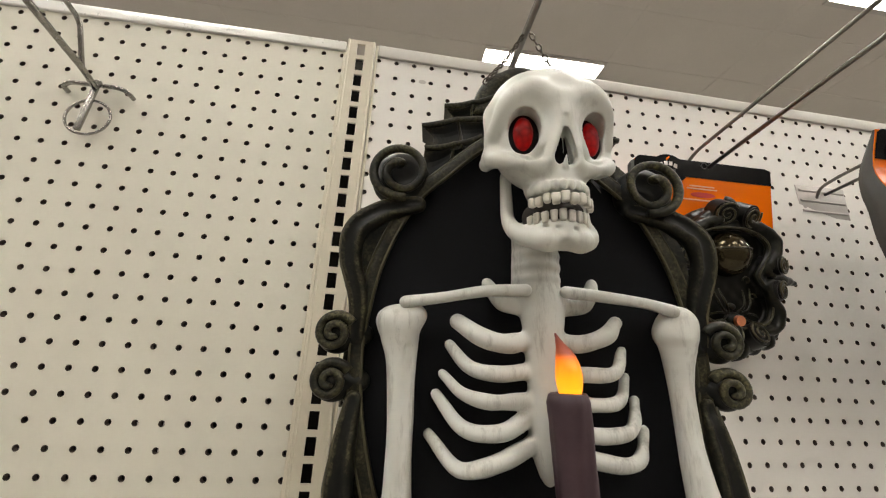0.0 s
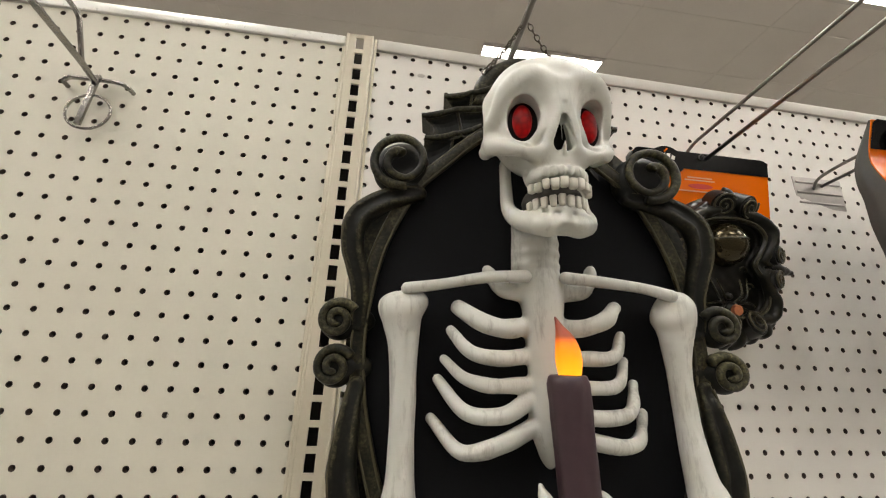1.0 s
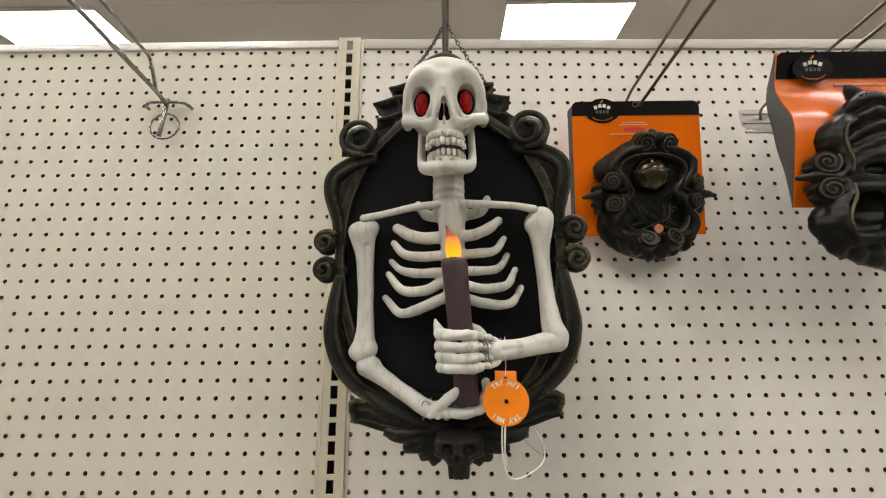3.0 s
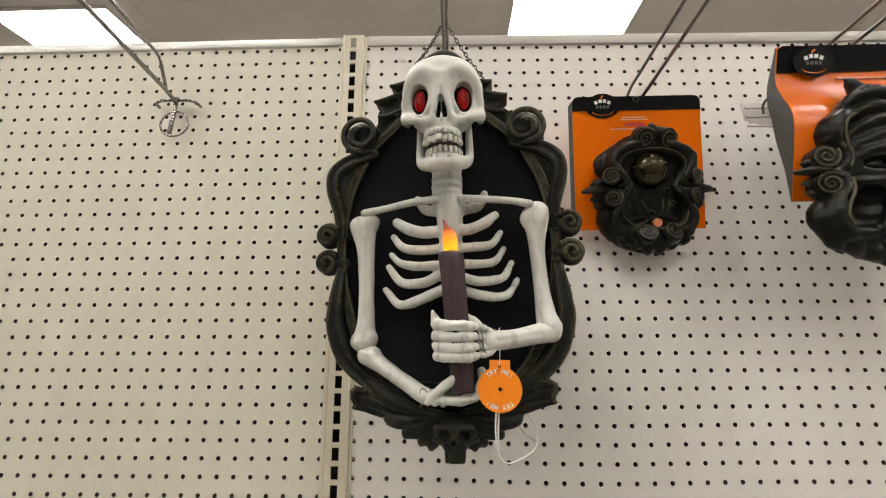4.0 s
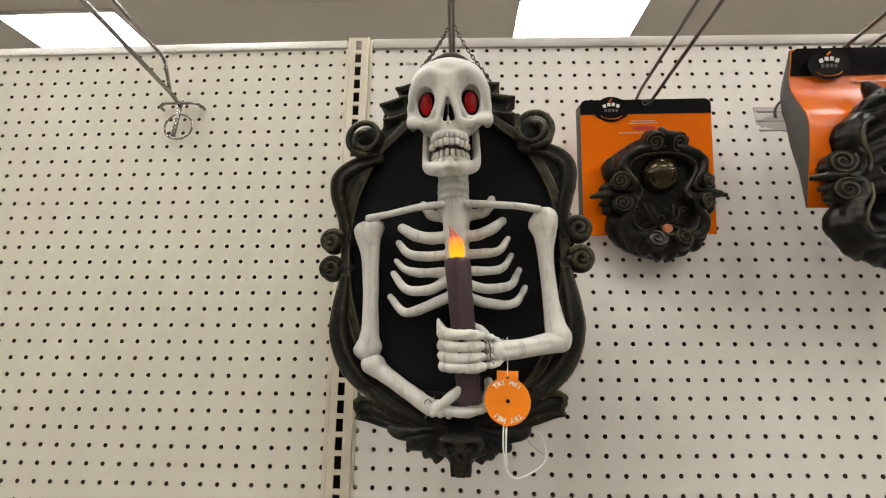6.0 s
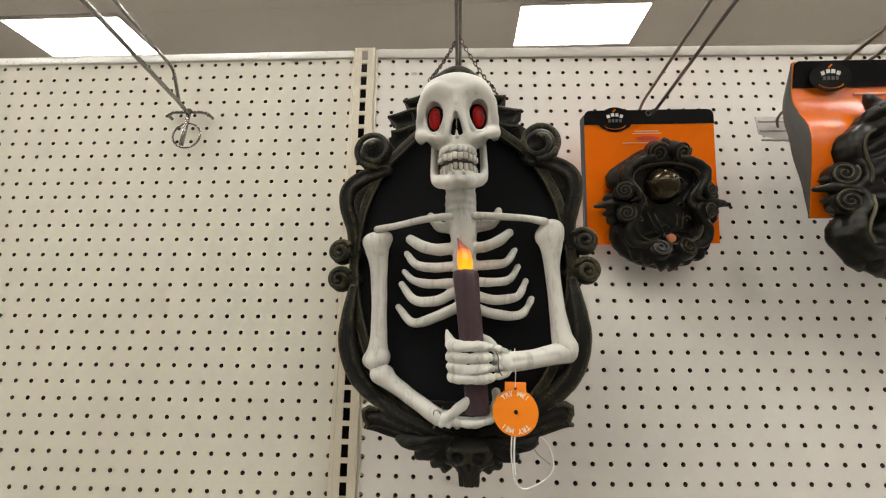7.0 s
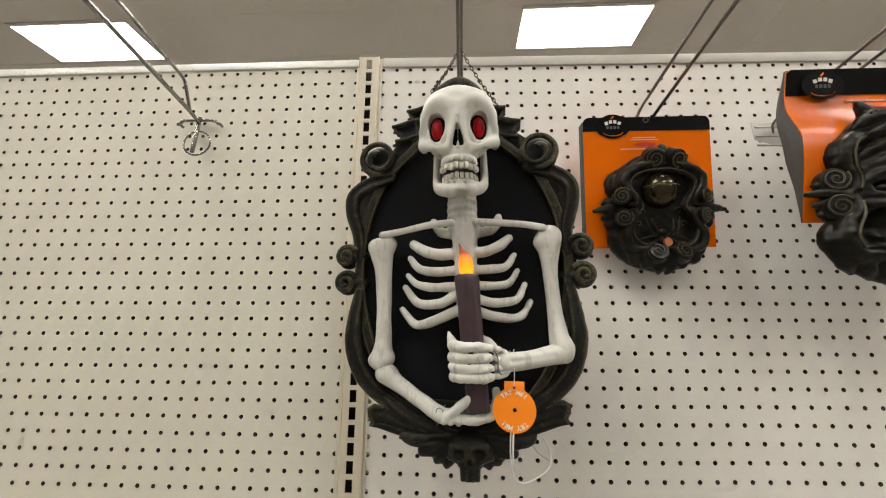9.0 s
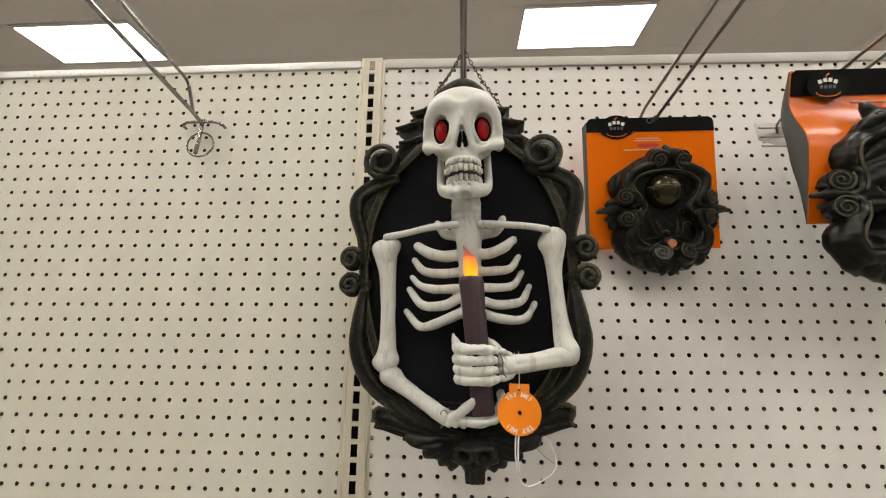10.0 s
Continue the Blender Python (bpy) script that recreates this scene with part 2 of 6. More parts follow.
            self.d += (amp * 0.5 * np.sin(g[0] * d[0] + g[1] * d[1] + g[2] * d[2] + rnd.uniform(0, 6.3))).astype(np.float32)
        return self

    def front(self, x, z):
        """How far out (towards -y) the clay reaches at x, z."""
        i = int(round((x - self.lo[0]) / self.step))
        k = int(round((z - self.lo[2]) / self.step))
        hit = np.argwhere(self.d[i, :, k] < 0)
        return -(self.lo[1] + self.step * hit[0][0]) if len(hit) else 0.05

    def skin(self):
        d, n = self.d, self.n
        inside = d < 0
        cnt = np.zeros(n - 1, np.int8)
        acc = np.zeros((*(n - 1), 3), np.float32)
        corners = [(i, j, k) for i in (0, 1) for j in (0, 1) for k in (0, 1)]
        sub = lambda a, c: a[c[0]:n[0] - 1 + c[0], c[1]:n[1] - 1 + c[1], c[2]:n[2] - 1 + c[2]]
        for a in corners:
            for ax in range(3):
                if a[ax]:
                    continue
                b = list(a)
                b[ax] = 1
                da, db = sub(d, a), sub(d, b)
                x = (da < 0) != (db < 0)
                t = np.where(x, da / np.where(x, da - db, 1), 0)
                cnt += x
                for i in range(3):
                    acc[..., i] += np.where(x, a[i] + (t if i == ax else 0), 0)
        used = cnt > 0
        index = np.full(n - 1, -1, np.int64)
        index[used] = np.arange(used.sum())
        base = np.argwhere(used)
        verts = self.lo + self.step * (base + acc[used] / cnt[used][:, None])
        faces = []
        for ax in range(3):
            o = [(1, 2), (2, 0), (0, 1)][ax]
            lo, hi = [slice(None)] * 3, [slice(None)] * 3
            lo[ax], hi[ax] = slice(0, n[ax] - 1), slice(1, n[ax])
            x = inside[tuple(lo)] != inside[tuple(hi)]
            at = np.argwhere(x)
            ok = (at[:, o[0]] > 0) & (at[:, o[1]] > 0) & (at[:, o[0]] < n[o[0]] - 1) & (at[:, o[1]] < n[o[1]] - 1)
            at = at[ok]
            flip = inside[tuple(at.T)]
            quad = []
            for u, v in ((1, 1), (0, 1), (0, 0), (1, 0)):
                c = at.copy()
                c[:, o[0]] -= u
                c[:, o[1]] -= v
                quad.append(index[tuple(c.T)])
            q = np.stack(quad, -1)
            q[~flip] = q[~flip][:, ::-1]
            faces.append(q)
        return verts, np.vstack(faces)

    def put(self, name, material, parent=None, label="", rounds=1):
        v, f = self.skin()
        me = bpy.data.meshes.new(name)
        me.vertices.add(len(v))
        me.vertices.foreach_set("co", v.astype(np.float32).ravel())
        me.loops.add(f.size)
        me.loops.foreach_set("vertex_index", f.astype(np.int32).ravel())
        me.polygons.add(len(f))
        me.polygons.foreach_set("loop_start", np.arange(0, f.size, 4, dtype=np.int32))
        me.update(calc_edges=True)
        me.validate()
        me.polygons.foreach_set("use_smooth", [True] * len(me.polygons))
        me.materials.append(material)
        ob = new(name, me)
        ob.parent = parent
        if rounds:
            s = ob.modifiers.new("soften", "SMOOTH")
            s.factor, s.iterations = 0.5, rounds
        if label:
            ob["label"] = label
        return ob


def lettering(name, text, size, material, m, parent=None, label="", depth=0.0002):
    cu = bpy.data.curves.new(name, "FONT")
    cu.body, cu.size, cu.align_x, cu.align_y, cu.extrude = text, size, "CENTER", "CENTER", depth
    cu.resolution_u = 3
    cu.offset = size * 0.03
    tmp = bpy.data.objects.new("tmp", cu)
    me = bpy.data.meshes.new_from_object(tmp)
    bpy.data.objects.remove(tmp)
    me.name = name
    me.materials.clear()
    me.materials.append(material)
    ob = new(name, me)
    ob.parent = parent
    ob.matrix_local = m
    if label:
        ob["label"] = label
    return ob


# ---- the store ----
def slab(name, lo, hi, material, label):
    return tagged(boxed(name, lo, hi, material), label, name.split("_")[0], kind="structure")


slab("floor", (-9, -7, -0.1), (9, 9, 0), M_FLOOR, "pale polished store floor with faint mottling")
slab("wall_north", (-9, 9, 0), (9, 9.2, CEIL), M_WALL, "plain painted far store wall")
slab("wall_south", (-9, -7.2, 0), (9, -7, CEIL), M_WALL, "plain painted store wall behind the aisles")
# Unseen block added behind the viewer to reduce bounce light on the goods.
slab("wall_aisle", (-7, -2.6, 0), (7, -2.1, 2.1), M_BLOCK, "unseen dull block added opposite the boards to hold down bounce light")
slab("wall_east", (9, -7.2, 0), (9.2, 9.2, CEIL), M_WALL, "plain painted store side wall")
slab("wall_west", (-9.2, -7.2, 0), (-9, 9.2, CEIL), M_WALL, "plain painted store side wall")


def build_ceiling():
    bm = bmesh.new()
    add_box(bm, (-9, -7, CEIL + 0.007), (9, 9, CEIL + 0.2))
    w, l = 0.61, 1.22
    x = 0.772 - 9 * l
    while x < 9:
        y = 2.555 - 16 * w
        while y < 9:
            add_box(bm, (x + 0.004, y + 0.004, CEIL + 0.004), (x + l - 0.004, y + w - 0.004, CEIL + 0.008))
            y += w
        x += l
    return tagged(part("ceiling", bm, M_CEIL), "taupe mineral-fibre ceiling tiles in a faint grid", "ceiling", kind="structure")


build_ceiling()


def ceiling_light():
    t = thing("ceiling_light", pose(0, 0, CEIL), "lit white rectangular fluorescent ceiling panel", "ceiling light", "ceiling lights")
    bm = bmesh.new()
    for a, b in (((-0.622, -0.305), (0.622, -0.265)), ((-0.622, 0.265), (0.622, 0.305)), ((-0.622, -0.265), (-0.608, 0.265)), ((0.608, -0.265), (0.622, 0.265))):
        add_box(bm, (*a, -0.010), (*b, 0.003))
    part("frame", bm, M_GRID, t)
    bm = bmesh.new()
    add_box(bm, (-0.608, -0.265, -0.008), (0.608, 0.265, 0.002), 0.003)
    part("diffuser", bm, M_DIFFUSER, t, "glowing milky diffuser")
    return t


first_light = ceiling_light()
spots = [(1.382 + 5.18 * i, 2.860 + 3.05 * j) for i in (-1, 0, 1) for j in (-3, -2, -1, 0, 1)]
spots += [(3.97 + 5.18 * i, 1.335 + 3.05 * j) for i in (-2, -1, 0) for j in (-2, -1, 0, 1)]
for k, (x, y) in enumerate(spots):
    if k == 0:
        first_light.matrix_world = pose(x, y, CEIL)
    else:
        copy_thing(first_light, pose(x, y, CEIL))


# ---- the gondola wall: perforated boards, slotted upright, cap rails ----
def bow(x, z):
    """How far the loose right-hand board bends back (+) at its top corner and forward below."""
    back = 0.019 * x * min(1.0, max(0.0, (z - 1.62) / 0.38))
    out = 0.016 * math.exp(-((x - 0.37) / 0.19) ** 2) * min(1.0, max(0.0, (1.70 - z) / 0.2)) * min(1.0, max(0.0, (z - 0.8) / 0.3))
    return back - out


def peg_board(name, x0, cols, x_lo, x_hi, z_lo, z_hi, rows, material, label, bent_by=None):
    """A board 6 mm thick, with a round hole through it at every inch."""
    sides, r, th = 12, 0.0030, 0.006
    verts, faces, inner = [], [], []
    h = PITCH / 2
    ring = [(math.cos(2 * math.pi * (k + 0.5) / sides), math.sin(2 * math.pi * (k + 0.5) / sides)) for k in range(sides)]
    square = []
    for c, s in ring:
        q = h / max(abs(c), abs(s))
        square.append((c * q, s * q))
    for i in range(cols):
        for j in range(rows):
            cx, cz = x0 + i * PITCH, TOP - j * PITCH
            b = len(verts)
            verts += [(cx + u, 0.0, cz + v) for u, v in square]
            verts += [(cx + r * 1.12 * u, 0.0, cz + r * 1.12 * v) for u, v in ring]
            verts += [(cx + r * u, 0.0004, cz + r * v) for u, v in ring]
            verts += [(cx + r * u, th, cz + r * v) for u, v in ring]
            for k in range(sides):
                l = (k + 1) % sides
                for lay in (0, 1, 2):
                    o = b + lay * sides
                    faces.append((o + k, o + l, o + sides + l, o + sides + k))
                    if lay > 0:
                        inner.append(len(faces) - 1)
            # square corners
            for k in range(sides):
                l = (k + 1) % sides
                (u1, v1), (u2, v2) = square[k], square[l]
                if abs(abs(u1) - h) > 1e-6 or abs(abs(u2) - h) > 1e-6:
                    if abs(abs(v1) - h) > 1e-6 or abs(abs(v2) - h) > 1e-6:
                        cu = u1 if abs(abs(u1) - h) < 1e-6 else u2
                        cv = v1 if abs(abs(v1) - h) < 1e-6 else v2
                        verts.append((cx + cu, 0.0, cz + cv))
                        faces.append((b + l, b + k, len(verts) - 1))
    gx0, gx1 = x0 - h, x0 + (cols - 0.5) * PITCH
    gz1, gz0 = TOP + h, TOP - (rows - 0.5) * PITCH
    for a, c, d, e in ((x_lo, gx0, z_lo, z_hi), (gx1, x_hi, z_lo, z_hi), (gx0, gx1, gz1, z_hi), (gx0, gx1, z_lo, gz0)):
        if c - a > 1e-5 and e - d > 1e-5:
            b = len(verts)
            verts += [(a, 0, d), (c, 0, d), (c, 0, e), (a, 0, e)]
            faces.append((b, b + 1, b + 2, b + 3))
    if bent_by:
        verts = [(x, y + bent_by(x, z), z) for x, y, z in verts]
    ob = mesh_object(name, verts, faces, material)
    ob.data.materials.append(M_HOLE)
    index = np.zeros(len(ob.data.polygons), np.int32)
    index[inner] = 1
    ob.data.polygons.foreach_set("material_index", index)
    return tagged(ob, label, "pegboard", kind="structure")


peg_board("wall_panel_1", -48 * PITCH, 48, -1.245, -0.012, 0.75, TOP + 0.02, 48, M_BOARD_L, "cream painted pegboard panel, empty, with inch-spaced holes")
peg_board("wall_panel_2", PITCH, 48, 0.012, 1.245, 0.75, TOP + 0.02, 48, M_BOARD_R, "whiter painted pegboard panel with inch-spaced holes", bow)
# Back of the hollow: its shade is put into this board's colour.
tagged(boxed("wall_core", (-1.245, 0.05, 0.1), (1.245, 0.07, TOP + 0.02), M_CAVITY), "near-black board behind the holes, coloured as the cavity's shade", "board", kind="structure")
tagged(boxed("wall_base", (-1.245, 0.0, 0.0), (1.245, 0.05, 0.749), M_UPRIGHT), "cream steel base panel under the pegboard", "base", kind="structure")


def cap_rail(name, x0, x1, z0, z1, material, label, leaning=False):
    bm = bmesh.new()
    add_box(bm, (x0, -0.004, z0), (x1, 0.074, z1), 0.0015)
    if leaning:
        for v in bm.verts:
            v.co.y += bow(v.co.x, v.co.z)
    return tagged(part(name, bm, material, None, "", True, 50), label, "trim", kind="structure")


cap_rail("trim_1", -1.245, -0.021, TOP + 0.007, TOP + 0.022, M_CAP, "bright white cap rail along the pegboard's top edge")
cap_rail("trim_2", 0.024, 1.245, TOP + 0.005, TOP + 0.024, M_CAP_DULL, "cream steel cap rail along the pegboard's top edge", True)


def upright():
    """A slotted steel channel between the boards: an inch between its slots."""
    t = thing("wall_upright", pose(0, 0, 0), "cream slotted steel upright between the two pegboards", "upright", kind="structure")
    w, f, sw, sh = 0.0155, -0.007, 0.0055, 0.0093
    verts, faces = [], []

    def quad(*v):
        b = len(verts)
        verts.extend(v)
        faces.append((b, b + 1, b + 2, b + 3))

    z_top, rows = TOP + 0.024, 74
    for j in range(rows):
        zc = z_top - 0.0155 - j * PITCH
        z1, z0 = zc + PITCH / 2, zc - PITCH / 2
        if j == 0:
            z1 = z_top
        for a, b, c, d in ((-w, -sw, z0, z1), (sw, w, z0, z1), (-sw, sw, zc + sh, z1), (-sw, sw, z0, zc - sh)):
            quad((a, f, c), (b, f, c), (b, f, d), (a, f, d))
        for a, b in (((-sw, zc - sh), (-sw, zc + sh)), ((-sw, zc + sh), (sw, zc + sh)), ((sw, zc + sh), (sw, zc - sh)), ((sw, zc - sh), (-sw, zc - sh))):
            quad((a[0], f, a[1]), (b[0], f, b[1]), (b[0], f + 0.003, b[1]), (a[0], f + 0.003, a[1]))
    mesh_object("channel_face", verts, faces, M_UPRIGHT, t)
    bm = bmesh.new()
    for a, b in ((-w - 0.0035, -w), (w, w + 0.0035)):
        add_box(bm, (a, f - 0.0012, 0.1), (b, 0.03, z_top), 0.001)
    part("channel_side", bm, M_UPRIGHT, t, "", True, 50)
    boxed("edge_strip", (w + 0.0045, -0.0035, 0.1), (w + 0.0080, 0.03, z_top - 0.001), M_UPRIGHT, t, "", 0.0008)
    boxed("edge_strip", (-w - 0.0085, -0.0022, 0.1), (-w - 0.0045, 0.03, z_top - 0.018), M_UPRIGHT, t, "", 0.0008)
    # Behind the slots, the same painted-in cavity shade.
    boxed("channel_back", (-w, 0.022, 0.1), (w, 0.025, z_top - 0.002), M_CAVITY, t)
    return t


upright()


def behind_holes():
    """Scraps that show through a few holes, and a scuff on the paint."""
    spots = [(-5, 10, 0), (-6, 10, 0), (-7, 10, 0), (-6, 20, 1), (-7, 20, 1), (-6, 21, 1), (-6, 23, 2), (-5, 23, 2)]
    mats = (M_CAP, M_GRID, surface("reddish_scrap", (0.42, 0.16, 0.11), (0.34, 0.12, 0.08), 0.7))
    for c, r, k in spots:
        bm = bmesh.new()
        x, z = c * PITCH, TOP - (r - 1) * PITCH
        add_box(bm, (x - 0.0012, 0.0062, z - 0.0028), (x + 0.0030, 0.0070, z + 0.0004), 0.0003)
        tagged(part("paper_scrap", bm, mats[k]), "tiny scrap stuck behind a pegboard hole", "scrap", "scraps behind holes")


behind_holes()
bm = bmesh.new()
bmesh.ops.create_circle(bm, cap_ends=True, segments=20, radius=0.0042, matrix=pose(0.0895, -0.0002 + bow(0.0895, 1.975), 1.975, 90) @ Matrix.Diagonal((1.3, 0.8, 1, 1)))
tagged(part("paint_scuff", bm, M_GRID), "small grey scuff on the white pegboard", "scuff", kind="structure")


# ---- materials of the goods ----
def bone_paint(name, start, full, amount):
    """Ivory paint with faint yellowing and a thin grey wash left in streaks."""
    m, nt, b = nodes_of(name)
    n1, n2, n3 = noise_node(nt, 22.0, 4.0), noise_node(nt, 350.0, 5.0, 0.7), noise_node(nt, 55.0, 6.0, 0.75)
    base = ramp_node(nt, n1.outputs[0], [(0.3, (0.612, 0.612, 0.565)), (0.72, (0.535, 0.528, 0.475))])
    mp = nt.nodes.new("ShaderNodeMapping")
    mp.inputs["Scale"].default_value = (1.6, 1.6, 0.22)
    nt.links.new(n3.inputs["Vector"].links[0].from_socket, mp.inputs["Vector"])
    nt.links.new(mp.outputs[0], n3.inputs["Vector"])
    streak = ramp_node(nt, n3.outputs[0], [(start, (0, 0, 0)), (full, (amount, amount, amount))])
    nt.links.new(mix_node(nt, streak.outputs[0], base.outputs[0], (0.19, 0.175, 0.15)), b.inputs["Base Color"])
    b.inputs["Roughness"].default_value = 0.5
    b.inputs["Subsurface Weight"].default_value = 0.06
    b.inputs["Subsurface Radius"].default_value = (0.004, 0.003, 0.002)
    bump_node(nt, b, n2.outputs[0], 0.05, 0.0006)
    return m


def flame_glow():
    """A translucent moulded flame lit from below: yellow at its foot, dark red at its tip."""
    m, nt, b = nodes_of("lit_flame_plastic")
    co = nt.nodes.new("ShaderNodeTexCoord")
    sep = nt.nodes.new("ShaderNodeSeparateXYZ")
    nt.links.new(co.outputs["Generated"], sep.inputs[0])
    col = ramp_node(nt, sep.outputs[2], [(0.02, (1.0, 0.46, 0.02)), (0.38, (1.0, 0.31, 0.004)), (0.62, (0.90, 0.20, 0.006)), (0.72, (0.40, 0.07, 0.02)), (1.0, (0.14, 0.025, 0.015))])
    power = ramp_node(nt, sep.outputs[2], [(0.0, (1, 1, 1)), (0.35, (0.72, 0.72, 0.72)), (0.62, (0.45, 0.45, 0.45)), (0.72, (0.10, 0.10, 0.10)), (1.0, (0.02, 0.02, 0.02))])
    nt.links.new(col.outputs[0], b.inputs["Base Color"])
    nt.links.new(col.outputs[0], b.inputs["Emission Color"])
    mul = nt.nodes.new("ShaderNodeMath")
    mul.operation = "MULTIPLY"
    mul.inputs[1].default_value = 1.35
    nt.links.new(power.outputs[0], mul.inputs[0])
    nt.links.new(mul.outputs[0], b.inputs["Emission Strength"])
    b.inputs["Roughness"].default_value = 0.35
    return m


M_BONE = bone_paint("ivory_bone_plastic", 0.55, 0.76, 0.45)
M_BONE_WORN = bone_paint("washed_bone_plastic", 0.52, 0.68, 0.62)
M_TOOTH = surface("tooth_paint", (0.62, 0.595, 0.53), (0.48, 0.45, 0.38), 0.4, big=120, fine=500, bump=0.05)
M_MOUTH = surface("mouth_shadow_paint", (0.05, 0.043, 0.037), (0.03, 0.026, 0.022), 0.7)
M_SOCKET = surface("black_socket", (0.005, 0.005, 0.005), (0.008, 0.0075, 0.007), 0.7, spec=0.1)
M_PANEL = surface("matte_black_panel", (0.0080, 0.0084, 0.0096), (0.0108, 0.0112, 0.0124), 0.7, big=14, fine=320, bump=0.08, spec=0.07)
M_FRAME = aged_black("antique_black_frame", (0.0058, 0.0060, 0.0054), (0.17, 0.155, 0.080), 0.9, 0.42)
M_FRAME_LEAF = aged_black("antique_black_leaf", (0.0056, 0.0060, 0.0058), (0.14, 0.130, 0.070), 0.75, 0.42)
M_KNOCKER = aged_black("dark_bronze_plastic", (0.0048, 0.0049, 0.0041), (0.17, 0.148, 0.070), 0.6, 0.32, 50.0)
M_RUBBED = surface("dull_gold_rub", (0.105, 0.091, 0.048), (0.014, 0.0135, 0.010), 0.40, big=45, fine=420, bump=0.06, spread=0.45, spec=0.3)
M_SCROLL = surface("black_bronze_scroll", (0.0090, 0.0086, 0.0066), (0.0050, 0.0050, 0.0042), 0.34, big=60, fine=380, bump=0.08, spec=0.3)
M_CANDLE = surface("aubergine_wax", (0.050, 0.024, 0.031), (0.034, 0.017, 0.022), 0.5, big=60, fine=300, bump=0.12)
M_FLAME = flame_glow()
M_ORANGE = surface("orange_card", (0.84, 0.165, 0.002), (0.79, 0.150, 0.002), 0.2, big=10, fine=200, bump=0.01, rough_var=0.05, spec=0.14)
M_GLOSS = surface("glossy_orange_card", (0.84, 0.165, 0.002), (0.79, 0.150, 0.002), 0.26, big=10, fine=200, bump=0.01, rough_var=0.04, spec=0.6)
M_TAG = surface("orange_tag", (0.94, 0.255, 0.006), (0.90, 0.235, 0.005), 0.4, big=18, fine=200, bump=0.02)
M_CARDBLACK = surface("black_card", (0.006, 0.006, 0.0062), (0.009, 0.0085, 0.0085), 0.16, spec=0.12, big=12, fine=200, bump=0.02, rough_var=0.06)
M_CARDGREY = surface("grey_card_back", (0.085, 0.088, 0.082), (0.065, 0.067, 0.063), 0.6, big=14, fine=300, bump=0.03)
M_WHITE = surface("white_print", (0.82, 0.80, 0.76), (0.76, 0.74, 0.70), 0.5)
M_PALEPRINT = surface("pale_orange_print", (0.80, 0.42, 0.22), (0.76, 0.38, 0.19), 0.4)
M_REDPRINT = surface("red_print", (0.60, 0.035, 0.012), (0.55, 0.03, 0.01), 0.35)
M_CORD = surface("white_cord", (0.78, 0.77, 0.74), (0.70, 0.69, 0.66), 0.45)
M_CHAIN = surface("dark_bronze_chain", (0.13, 0.11, 0.085), (0.08, 0.068, 0.055), 0.38, metal=0.85, big=80)
M_DARKSTEEL = surface("dark_wire", (0.26, 0.245, 0.225), (0.17, 0.16, 0.145), 0.32, metal=1.0, big=40, fine=400, bump=0.03)


def gem(name, colour, glow_strength):
    m, nt, b = nodes_of(name)
    v = nt.nodes.new("ShaderNodeTexVoronoi")
    v.inputs["Scale"].default_value = 190.0
    co = nt.nodes.new("ShaderNodeTexCoord")
    nt.links.new(co.outputs["Object"], v.inputs["Vector"])
    col = ramp_node(nt, v.outputs["Distance"], [(0.1, colour), (0.8, tuple(c * 0.35 for c in colour))])
    nt.links.new(col.outputs[0], b.inputs["Base Color"])
    nt.links.new(col.outputs[0], b.inputs["Emission Color"])
    b.inputs["Emission Strength"].default_value = glow_strength
    b.inputs["Roughness"].default_value = 0.42
    b.inputs["Specular IOR Level"].default_value = 0.15
    bump_node(nt, b, v.outputs["Distance"], 0.25, 0.001)
    return m


M_EYE = gem("red_faceted_plastic", (0.24, 0.002, 0.002), 0.35)


def V(u, v, w):
    """A place on the plaque: right, up and out from its face."""
    return (u, -w, v)


EYE_LEVEL = (0.0475, -0.077, 0.4334)   # the viewer's usual place, seen from the plaque


def set_back(d):
    """Like V, for parts that sit d deeper in the plaque, drawn up to keep their apparent places."""
    def place(u, v, w):
        k = (EYE_LEVEL[2] - w + d) / (EYE_LEVEL[2] - w)
        return (EYE_LEVEL[0] + (u - EYE_LEVEL[0]) * k, d - w, EYE_LEVEL[1] + (v - EYE_LEVEL[1]) * k)
    return place


def spiral(c, r0, r1, a0, turns, w, n=46, lift=0.0):
    """A flat spiral from radius r0 in to r1, beginning at the angle a0."""
    out = []
    for i in range(n):
        t = i / (n - 1)
        a = radians(a0) + turns * 2 * math.pi * t
        r = r0 + (r1 - r0) * t ** 0.85
        out.append(V(c[0] + r * math.cos(a), c[1] + r * math.sin(a), w + lift * t))
    return out


# ---- the skeleton wall plaque ----
plaque = thing("skeleton_plaque", pose(0.168, -0.209, 1.599, 0, -1.2, -6), "black scrolled wall plaque, ivory skeleton bust holding a lit candle", "wall decoration")


def oval(n, grow=0.0):
    """The plaque's egg-shaped field, widest below its middle."""
    half = spline([(0.0, 0.1735), (0.030, 0.1600), (0.0600, 0.1345), (0.0850, 0.1090), (0.1050, 0.0680), (0.1140, 0.0300), (0.1170, -0.0080), (0.1110, -0.0560), (0.089, -0.118), (0.048, -0.163), (0.0, -0.1787)], n)
    pts = [(u, v) for u, v in half] + [(-u, v) for u, v in half[-2:0:-1]]
    c = np.array((0.0, 0.0))
    out = []
    for u, v in pts:
        d = np.array((u, v)) - c
        L = np.linalg.norm(d)
        out.append(tuple(c + d * (1 + grow / L)))
    return out


